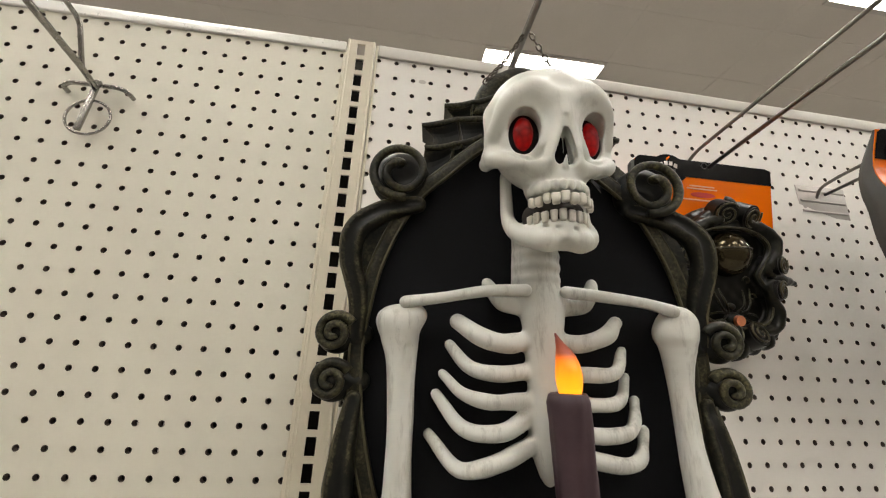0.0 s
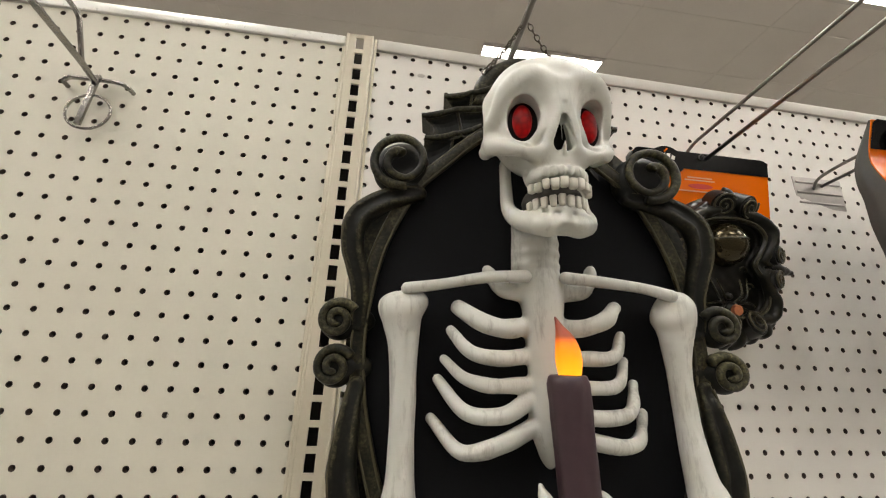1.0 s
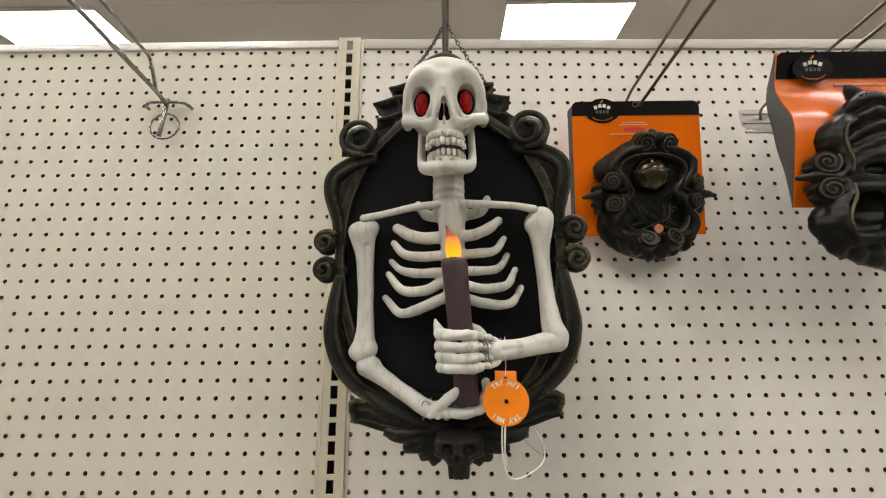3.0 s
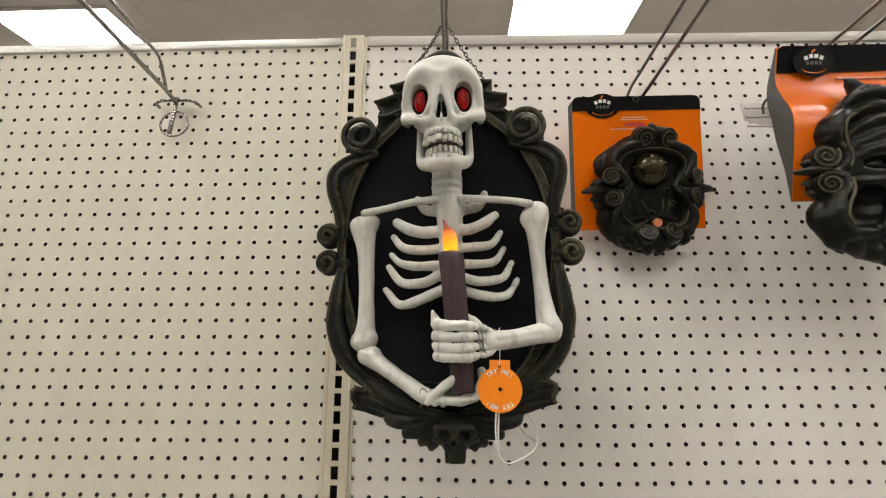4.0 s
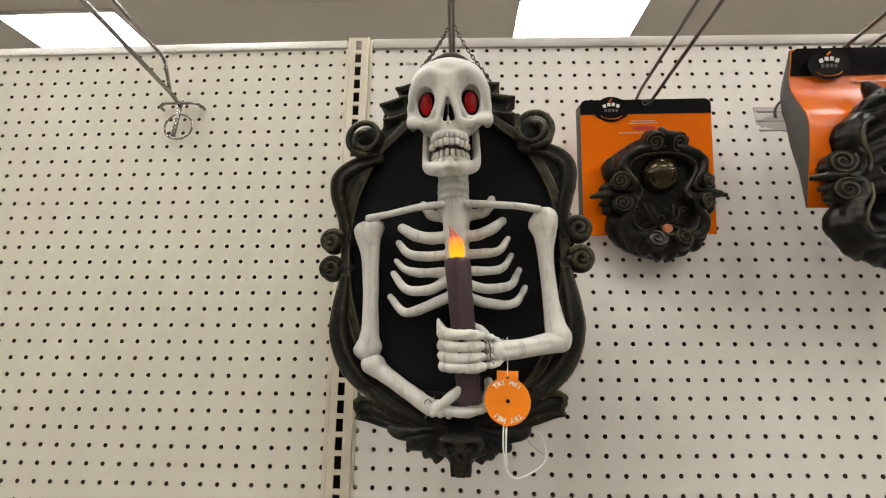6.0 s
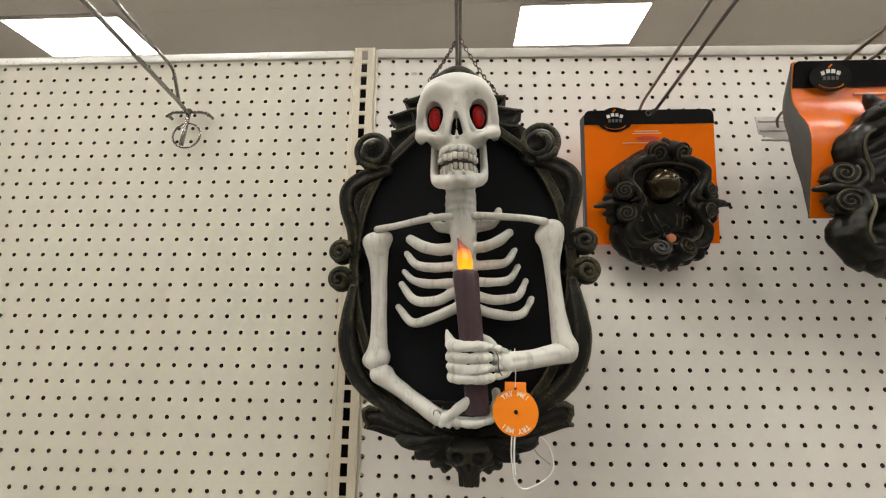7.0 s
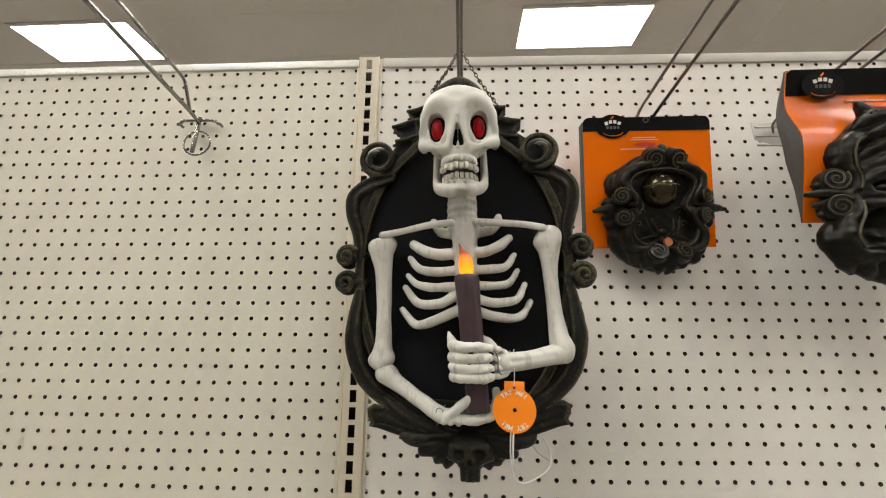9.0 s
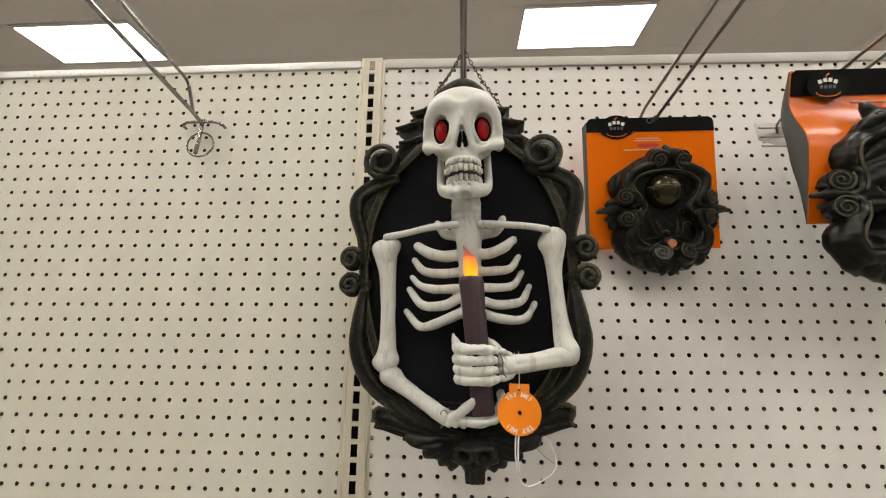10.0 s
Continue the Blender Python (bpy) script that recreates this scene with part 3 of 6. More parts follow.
def build_backing():
    line = oval(40, 0.004)
    n = len(line)
    verts, faces = [], []
    for w in (-0.033, -0.010, -0.008):
        g = 1.0 if w < -0.009 else 0.985
        verts += [V(u * g, v * g, w) for u, v in line]
    for k in range(n):
        l = (k + 1) % n
        for lay in (0, 1):
            faces.append((lay * n + k, lay * n + l, (lay + 1) * n + l, (lay + 1) * n + k))
    faces.append(tuple(range(n)))
    faces.append(tuple(range(3 * n - 1, 2 * n - 1, -1)))
    mesh_object("backing_panel", verts, faces, M_PANEL, plaque, "matte black oval field behind the bones")
    tube("oval_moulding", [V(u, v, 0.000) for u, v in oval(60)], 0.0056, M_FRAME, plaque, "flat moulding with gold-rubbed edges", sides=10, flat=0.5, face=(0, -1, 0), closed=True)
    for g in (-0.0042, 0.0040):
        tube("moulding_bead", [V(u, v, 0.0016) for u, v in oval(60, g)], 0.0010, M_RUBBED, plaque, "bead rubbed with dull gold", sides=6, closed=True)


build_backing()


def build_frame_side(s):
    """One side of the scrolled outer frame; s is -1 or 1."""
    m = lambda pts: [V(s * u, v, w) for u, v, w in pts]
    mirror = lambda pts: [(s * p[0], p[1], p[2]) for p in pts]
    # large volute
    c = (0.0925, 0.1215) if s > 0 else (0.0940, 0.1275)
    a, r = [], []
    for i in range(76):
        t = 1.62 * i / 75
        q = radians(-105) + 2 * math.pi * t
        d = 0.0202 - 0.0042 * t if t < 1 else 0.0160 - 0.0128 * ((t - 1) / 0.62) ** 0.75
        a.append(V(c[0] + d * math.cos(q), c[1] + d * math.sin(q), 0.012 + 0.004 * t / 1.68))
        r.append(0.0036 - 0.0008 * min(1, t) + 0.0016 * max(0, t - 1.1) / 0.52)
    r[-1] *= 0.5
    tube("volute", mirror(a), r, M_FRAME, plaque, "gold-rubbed volute", sides=10)
    f = Field((min(0, s * 0.145), -0.03, -0.18), (max(0, s * 0.145), 0.036, 0.215), 0.0015)
    f.ball((c[0] * s, 0.004, c[1]), (0.0222, 0.013, 0.0222), 0.002)
    f.ball((c[0] * s, -0.016, c[1]), (0.0190, 0.012, 0.0190), 0.003, cut=True)
    # band from the volute down to the small curls, and on round the foot
    upper = [(0.080, 0.106, 0.001), (0.104, 0.0985, 0.005), (0.1225, 0.083, 0.007), (0.1250, 0.062, 0.006), (0.1180, 0.034, 0.003), (0.1175, 0.008, 0.000)]
    lower = [(0.116, -0.030, 0.001), (0.1195, -0.060, 0.004), (0.1195, -0.090, 0.005), (0.107, -0.122, 0.004), (0.081, -0.146, 0.002), (0.045, -0.163, -0.001)]
    wide_u, wide_l = [0.006, 0.0080, 0.0088, 0.0080, 0.0068, 0.0055], [0.0055, 0.0080, 0.0096, 0.0096, 0.0086, 0.0075]
    f.rod(m(upper), wide_u, 0.003, n=26)
    f.rod(m(lower), wide_l, 0.003, n=26)
    # a shallow trough runs along each band between its rubbed edges
    for pts, wide in ((upper, wide_u), (lower, wide_l)):
        f.rod(m([(u, v, w + 1.05 * q) for (u, v, w), q in zip(pts, wide)]), [0.52 * q for q in wide], 0.0022, cut=True, n=26)
    f.rough(0.00022, 0.013, 11)
    f.put("scroll_band", M_FRAME, plaque)
    for pts, wide in ((upper, wide_u), (lower, wide_l)):
        q = spline([(*p, r) for p, r in zip(pts, wide)], 40)
        edge = []
        for i, (u, v, w, r) in enumerate(q):
            a, b = q[max(i - 1, 0)], q[min(i + 1, 39)]
            d = math.hypot(b[0] - a[0], b[1] - a[1])
            edge.append(V(s * (u - 0.74 * r * (b[1] - a[1]) / d), v + 0.74 * r * (b[0] - a[0]) / d, w + 0.60 * r))
        tube("rubbed_edge", edge, 0.0011, M_RUBBED, plaque, "edge rubbed with dull gold", sides=6)
    for v, tilt in ((0.0110, 1), (-0.0195, 1)):
        a = spiral((0.1310, v), 0.0130, 0.0022, 150, -1.8, 0.006, 44, 0.004)
        r = [0.0033 - 0.0011 * i / 43 for i in range(44)]
        r[-1] *= 0.4
        c = tube("small_curl", mirror(a), r, M_FRAME, plaque, "gold-rubbed small curl", sides=9)
        g = Field((-0.15, -0.02, -0.04), (0.15, 0.02, 0.03), 0.0016)
        g.ball((0.1310 * s, 0.002, v), (0.0136, 0.009, 0.0138), 0.002)
        g.bone(V(0.114 * s, v, -0.004), V(0.124 * s, v, -0.003), 0.007, 0.006, 0.003)
        g.put("curl_core", M_FRAME_LEAF, plaque)


for side in (-1, 1):
    build_frame_side(side)


def build_web():
    """The dark plate that joins bands, volutes and leaves behind the oval."""
    half = spline([(0.0, 0.205), (0.034, 0.196), (0.064, 0.166), (0.090, 0.142), (0.107, 0.110), (0.1235, 0.085), (0.1265, 0.058), (0.1225, 0.030), (0.1275, 0.008), (0.1275, -0.024), (0.1215, -0.045), (0.1235, -0.080), (0.1150, -0.112), (0.0900, -0.140), (0.0780, -0.165), (0.0500, -0.185), (0.0, -0.195)], 56)
    line = [(u, v) for u, v in half] + [(-u, v) for u, v in half[-2:0:-1]]
    n = len(line)
    verts = [V(u, v, w) for w in (-0.030, -0.013) for u, v in line]
    faces = [(k, (k + 1) % n, n + (k + 1) % n, n + k) for k in range(n)]
    faces += [tuple(range(n)), tuple(range(2 * n - 1, n - 1, -1))]
    mesh_object("frame_web", verts, faces, M_FRAME_LEAF, plaque, "black recessed plate of the frame")


build_web()


def build_crown():
    """Stepped leaves behind the skull and the arch that holds the chain."""
    tiers = (
        (((0.018, 0.2080), (0.040, 0.2010), (0.0625, 0.1975)), ((0.020, 0.176), (0.042, 0.179), (0.0600, 0.1790)), 0.000, 0.0060),
        (((0.020, 0.1840), (0.052, 0.1810), (0.0800, 0.1750)), ((0.024, 0.168), (0.048, 0.158), (0.0725, 0.1590)), 0.005, 0.0060),
        (((0.032, 0.1690), (0.054, 0.1620), (0.0770, 0.1585)), ((0.034, 0.1655), (0.057, 0.1430), (0.0830, 0.1160)), 0.000, 0.0000),
    )
    nu, nv = 13, 8
    for s in (-1, 1):
        for lip, base, w1, nip in tiers:
            top, low = spline(lip, nu), spline(base, nu)
            verts, faces = [], []
            for back in (False, True):
                for j in range(nv):
                    t = j / (nv - 1)
                    for i in range(nu):
                        e = i / (nu - 1)
                        u = top[i][0] * (1 if s < 0 else 0.95) + (low[i][0] - top[i][0]) * t - nip * math.sin(math.pi * t) * e ** 3
                        v = top[i][1] - (0.002 if s < 0 else 0.0088) + (low[i][1] - top[i][1]) * t + 0.0015 * abs(math.sin(2 * math.pi * e)) * (t - 1)
                        w = w1 - 0.0040 * math.sin(math.pi / 2 * min(1, t * 2.2)) - 0.0022 * abs(math.sin(2 * math.pi * e)) * min(1, t * 4) - 0.0030 * e
                        verts.append(V(s * u, v, min(w - 0.004, -0.022) if back else w))
            at = lambda b, j, i: (b * nv + j) * nu + i
            for b in (0, 1):
                for j in range(nv - 1):
                    for i in range(nu - 1):
                        faces.append((at(b, j, i), at(b, j, i + 1), at(b, j + 1, i + 1), at(b, j + 1, i)))
            for i in range(nu - 1):
                for j in (0, nv - 1):
                    faces.append((at(0, j, i), at(0, j, i + 1), at(1, j, i + 1), at(1, j, i)))
            for j in range(nv - 1):
                for i in (0, nu - 1):
                    faces.append((at(0, j, i), at(0, j + 1, i), at(1, j + 1, i), at(1, j, i)))
            leaf = mesh_object("crown_leaf", verts, faces, M_FRAME_LEAF, plaque, "scooped black leaf behind the skull")
            bm = bmesh.new()
            bm.from_mesh(leaf.data)
            bmesh.ops.recalc_face_normals(bm, faces=bm.faces)
            bm.to_mesh(leaf.data)
            bm.free()
            tube("leaf_lip", [verts[at(0, 0, i)] for i in range(nu)], [0.0022 + 0.0005 * math.sin(6.3 * i / 12) ** 2 for i in range(nu)], M_FRAME_LEAF, leaf, "rubbed lip of the leaf", sides=7)
            tube("leaf_rib", [verts[at(0, j, 6)] for j in range(nv)], 0.0013, M_FRAME, leaf, sides=6)
    arch = spline([V(-0.032, 0.190, -0.010), V(-0.025, 0.215, -0.008), V(0.0025, 0.2285, -0.006), V(0.024, 0.2145, -0.008), V(0.030, 0.190, -0.010)], 26)
    tube("hanging_arch", arch, 0.0085, M_FRAME, plaque, "glossy black arch over the skull", sides=12)
    f = Field((-0.04, -0.01, 0.16), (0.05, 0.03, 0.22), 0.002)
    f.ball(V(0.005, 0.196, -0.014), (0.030, 0.008, 0.028), 0.002)
    f.put("arch_web", M_FRAME_LEAF, plaque)


build_crown()


def build_foot():
    """Acanthus leaves and the small skull under the oval."""
    for s in (-1, 1):
        o = 0.003
        f = Field((-0.115, -0.035, -0.222), (0.12, 0.03, -0.115), 0.0014)
        leaf = lambda pts, rr, k=0.003: f.rod([V(o + s * u, v, w) for u, v, w in pts], rr, k, n=5 * len(pts))
        leaf([(0.000, -0.165, -0.008), (0.045, -0.160, -0.006), (0.075, -0.147, -0.006)], [0.016, 0.015, 0.010])
        leaf([(0.018, -0.178, 0.006), (0.040, -0.183, 0.008), (0.060, -0.182, 0.005), (0.066, -0.176, 0.002)], [0.006, 0.0075, 0.007, 0.0045])
        leaf([(0.018, -0.182, 0.006), (0.032, -0.191, 0.007), (0.046, -0.195, 0.003)], [0.006, 0.0075, 0.0055])
        leaf([(0.014, -0.184, 0.006), (0.022, -0.197, 0.007), (0.031, -0.203, 0.003)], [0.005, 0.006, 0.0045])
        leaf([(0.010, -0.184, 0.006), (0.016, -0.200, 0.007), (0.021, -0.207, 0.004)], [0.005, 0.0055, 0.0040])
        for k, (u1, v1, u2, v2) in enumerate(((0.026, -0.172, 0.088, -0.161), (0.024, -0.181, 0.060, -0.188), (0.018, -0.186, 0.040, -0.200))):
            f.bone(V(o + s * u1, v1, 0.0155), V(o + s * u2, v2, 0.0125), 0.0022, 0.0016, 0.002, cut=True)
        f.rough(0.00025, 0.012, 9)
        f.put("acanthus_leaf", M_FRAME_LEAF, plaque, "curled black acanthus leaves with rubbed tips")
        on = lambda pts: [V(o + s * u, v + (0.0 if s < 0 else 0.055 * max(0.0, u)), w) for u, v, w in pts]
        blade("leaf_blade", on([(0.093, -0.132, 0.002), (0.086, -0.143, 0.006), (0.072, -0.155, 0.009), (0.048, -0.167, 0.011), (0.022, -0.175, 0.011), (0.004, -0.177, 0.010)]), [0.002, 0.0065, 0.0080, 0.0072, 0.0055, 0.003], M_FRAME_LEAF, plaque, "long carved leaf under the oval", 0.0022, 0.010)
        blade("leaf_blade", on([(0.0995, -0.1615, 0.005), (0.090, -0.1605, 0.006), (0.077, -0.1640, 0.008), (0.058, -0.1720, 0.008), (0.030, -0.1785, 0.008)]), [0.0098, 0.0080, 0.0066, 0.0050, 0.003], M_FRAME_LEAF, plaque, "", 0.0020, 0.011)
        blade("leaf_blade", on([(0.1015, -0.1715, 0.003), (0.088, -0.1700, 0.006), (0.070, -0.1745, 0.007), (0.048, -0.1800, 0.007), (0.026, -0.1830, 0.007)]), [0.0018, 0.0050, 0.0054, 0.0045, 0.002], M_FRAME_LEAF, plaque, "", 0.0018, 0.010)
        tube("leaf_hook", on([(0.0870, -0.1525, 0.010), (0.0960, -0.1510, 0.011), (0.1010, -0.1540, 0.010), (0.1015, -0.1610, 0.008), (0.0985, -0.1670, 0.007), (0.1015, -0.1715, 0.005)]), [0.0018, 0.0026, 0.0028, 0.0024, 0.0022, 0.0016], M_FRAME, plaque, "rubbed curl of a leaf's end", sides=8)
    c = 0.0068
    f = Field((-0.026, -0.036, -0.226), (0.040, 0.01, -0.172), 0.001)
    f.ball(V(c, -0.1935, 0.008), (0.0200, 0.016, 0.0145), 0.003)
    f.ball(V(c, -0.204, 0.012), (0.0115, 0.010, 0.0085), 0.003)
    for s in (-1, 1):
        f.bone(V(c + s * 0.009, -0.2015, 0.019), V(c + s * 0.018, -0.2010, 0.010), 0.0026, 0.0026, 0.002)
        f.bone(V(c + s * 0.002, -0.1905, 0.0215), V(c + s * 0.015, -0.1895, 0.0180), 0.0022, 0.0022, 0.002)
        f.ball(V(c + s * 0.0088, -0.1958, 0.0235), (0.0056, 0.008, 0.0050), 0.0015, cut=True)
    f.ball(V(c, -0.2025, 0.0235), (0.0024, 0.005, 0.0036), 0.001, cut=True)
    little = f.put("small_skull", M_FRAME, plaque, "little bronze-rubbed skull ornament")
    little.matrix_local = pose(c, -0.002, -0.1955) @ Matrix.Diagonal((1.14, 1.05, 1.10, 1)) @ pose(-c, 0, 0.199)
    for k in range(4):
        bm = bmesh.new()
        add_box(bm, (-0.0024, -0.006, -0.0058), (0.0024, 0.006, 0.0058), 0.0013, 2)
        x = k - 1.5
        bmesh.ops.transform(bm, matrix=pose(c + 0.0040 * x, -0.0145 + 0.0007 * x * x, -0.2125, 0, 2 * x, 0), verts=bm.verts)
        part("small_tooth", bm, M_FRAME, little, "", True)


build_foot()


# the figure's bones
def build_ribcage():
    V = set_back(0.011)
    f = Field((-0.085, -0.040, -0.09), (0.09, 0.020, 0.09), 0.00125)
    # neck with its rings
    f.bone(V(0.0055, 0.036, 0.014), V(0.0060, 0.083, 0.016), 0.0168, 0.0160, 0.004)
    for v in (0.046, 0.0545, 0.063, 0.0715):
        f.run([V(0.0057 + 0.0152 * math.sin(a), v + 0.0005, 0.0155 + 0.0152 * math.cos(a)) for a in (-1.4, -0.7, 0, 0.7, 1.4)], [0.0011] * 5, 0.003, n=10)
    # breastbone
    f.run([V(0.0078, 0.036, 0.020), V(0.0080, 0.020, 0.021), V(0.0085, -0.010, 0.020), V(0.0088, -0.045, 0.018), V(0.0092, -0.060, 0.016), V(0.0105, -0.076, 0.012)], [0.0118, 0.0115, 0.0100, 0.0095, 0.0070, 0.0022], 0.006, n=20)
    f.ball(V(0.0078, 0.033, 0.021), (0.017, 0.009, 0.008), 0.005)
    # short upper ribs that end in knobs
    f.run([V(-0.002, 0.028, 0.019), V(-0.016, 0.030, 0.019), V(-0.0225, 0.037, 0.016), V(-0.0275, 0.0455, 0.013)], [0.0046, 0.0042, 0.0034, 0.0030], 0.0035, n=16)
    f.run([V(0.018, 0.028, 0.019), V(0.034, 0.030, 0.019), V(0.0415, 0.036, 0.016), V(0.0455, 0.047, 0.013)], [0.0046, 0.0042, 0.0034, 0.0030], 0.0035, n=16)
    left = (
        ((-0.003, 0.0065), (-0.018, 0.0040), (-0.034, 0.0078), (-0.0475, 0.0175), 0.0064, 0.0062),
        ((-0.003, -0.0125), (-0.022, -0.0140), (-0.040, -0.0105), (-0.0522, 0.0030), 0.0052, 0.0044),
        ((-0.003, -0.0290), (-0.024, -0.0305), (-0.043, -0.0265), (-0.0562, -0.0150), 0.0050, 0.0038),
        ((-0.003, -0.0395), (-0.022, -0.0478), (-0.044, -0.0455), (-0.0600, -0.0275), 0.0054, 0.0042),
        ((-0.002, -0.0545), (-0.020, -0.0625), (-0.045, -0.0685), (-0.0640, -0.0515), 0.0056, 0.0042),
    )
    right = (
        ((0.018, 0.0065), (0.030, 0.0050), (0.0445, 0.0100), (0.0545, 0.0190), 0.0060, 0.0056),
        ((0.018, -0.0125), (0.034, -0.0135), (0.0500, -0.0115), (0.0595, 0.0020), 0.0050, 0.0038),
        ((0.018, -0.0290), (0.034, -0.0305), (0.0520, -0.0285), (0.0622, -0.0140), 0.0048, 0.0036),
        ((0.018, -0.0420), (0.036, -0.0480), (0.0590, -0.0450), (0.0692, -0.0285), 0.0052, 0.0040),
        ((0.018, -0.0550), (0.038, -0.0620), (0.0620, -0.0625), (0.0742, -0.0465), 0.0052, 0.0038),
    )
    for row in (*left, *right):
        p, r0, r1 = row[:4], row[4], row[5]
        out = max(0.0, 0.016 + 0.30 * (p[3][1] - 0.018))
        depth = (0.020, 0.025 + out * 0.2, 0.021 + out * 0.6, 0.007 + out)
        f.rod([V(u, v, w) for (u, v), w in zip(p, depth)], [r0 * 1.0, r0 * 0.98, (r0 + r1) * 0.47, r1 * 0.80], 0.003, n=22)
    f.rough(0.00022, 0.014, 3)
    f.put("ribcage", M_BONE_WORN, plaque, "ivory neck, breastbone and ribs moulded in one")


build_ribcage()


def build_arms():
    V = set_back(0.01)
    f = Field((-0.118, -0.05, -0.14), (-0.055, 0.015, 0.045), 0.0013)
    f.ball(V(-0.0858, 0.0180, 0.020), (0.0145, 0.012, 0.0098), 0.005)
    f.ball(V(-0.0765, 0.0205, 0.021), (0.0095, 0.010, 0.0078), 0.005)
    f.rod([V(-0.0848, 0.012, 0.020), V(-0.0830, -0.006, 0.019), V(-0.0820, -0.030, 0.018), V(-0.0815, -0.060, 0.018), V(-0.0815, -0.085, 0.019), V(-0.0825, -0.104, 0.020)], [0.0135, 0.0100, 0.0084, 0.0082, 0.0092, 0.0125], 0.005, n=18)
    f.ball(V(-0.0870, -0.104, 0.020), (0.0105, 0.010, 0.0082), 0.004)
    f.ball(V(-0.0770, -0.101, 0.021), (0.0085, 0.010, 0.007), 0.004)
    f.bone(V(-0.078, 0.000, 0.0272), V(-0.080, -0.080, 0.0268), 0.0018, 0.0018, 0.0025, cut=True)
    f.rough(0.00024, 0.018, 6)
    f.put("upper_arm_bone", M_BONE_WORN, plaque, "ivory upper arm bone with dark-washed grooves")
    f = Field((-0.105, -0.06, -0.18), (0.0, 0.015, -0.095), 0.0013)
    f.ball(V(-0.0800, -0.1165, 0.023), (0.0080, 0.009, 0.0085), 0.003)
    f.ball(V(-0.0725, -0.1165, 0.024), (0.0085, 0.010, 0.0085), 0.003)
    f.rod([V(-0.0770, -0.1180, 0.023), V(-0.0640, -0.1262, 0.026), V(-0.0430, -0.1390, 0.032), V(-0.0170, -0.1535, 0.041)], [0.0098, 0.0084, 0.0074, 0.0080], 0.004, n=14)
    f.rod([V(-0.0650, -0.1215, 0.0345), V(-0.0450, -0.1345, 0.0395), V(-0.0250, -0.1462, 0.0480)], [0.0008, 0.0016, 0.0008], 0.002, cut=True)
    f.rough(0.00022, 0.018, 7)
    f.put("forearm_bone", M_BONE_WORN, plaque)
    f = Field((0.07, -0.05, -0.13), (0.125, 0.015, 0.05), 0.0013)
    f.ball(V(0.0968, 0.0198, 0.021), (0.0128, 0.012, 0.0120), 0.005)
    f.ball(V(0.0895, 0.0140, 0.021), (0.0095, 0.010, 0.0090), 0.005)
    f.rod([V(0.0955, 0.010, 0.020), V(0.0950, -0.008, 0.019), V(0.0955, -0.030, 0.018), V(0.0970, -0.060, 0.018), V(0.0990, -0.082, 0.020), V(0.1010, -0.093, 0.022)], [0.0125, 0.0088, 0.0074, 0.0078, 0.0098, 0.0120], 0.005, n=18)
    f.ball(V(0.1030, -0.0975, 0.022), (0.0085, 0.010, 0.0095), 0.004)
    f.rough(0.00024, 0.018, 6)
    f.put("upper_arm_bone", M_BONE_WORN, plaque)
    f = Field((0.02, -0.07, -0.135), (0.12, 0.015, -0.08), 0.0013)
    f.rod([V(0.1015, -0.0975, 0.023), V(0.0880, -0.1000, 0.029), V(0.0660, -0.1035, 0.041), V(0.0440, -0.1045, 0.053)], [0.0112, 0.0094, 0.0086, 0.0094], 0.004, n=16)
    f.bone(V(0.092, -0.0995, 0.0385), V(0.052, -0.1040, 0.0590), 0.0016, 0.0016, 0.0025, cut=True)
    f.rough(0.00022, 0.018, 7)
    f.put("forearm_bone", M_BONE_WORN, plaque)
    for p in (((-0.005, 0.0375, 0.031), (-0.030, 0.0365, 0.030), (-0.058, 0.0315, 0.030), (-0.0810, 0.0280, 0.030)), ((0.021, 0.0370, 0.031), (0.045, 0.0350, 0.030), (0.072, 0.0315, 0.030), (0.0895, 0.0270, 0.030))):
        f = Field((-0.1, -0.035, 0.01), (0.105, -0.005, 0.055), 0.0011)
        f.rod([V(*q) for q in p], [0.0042, 0.0039, 0.0036, 0.0042], 0.002, n=18)
        f.put("collar_bone", M_BONE_WORN, plaque)


build_arms()


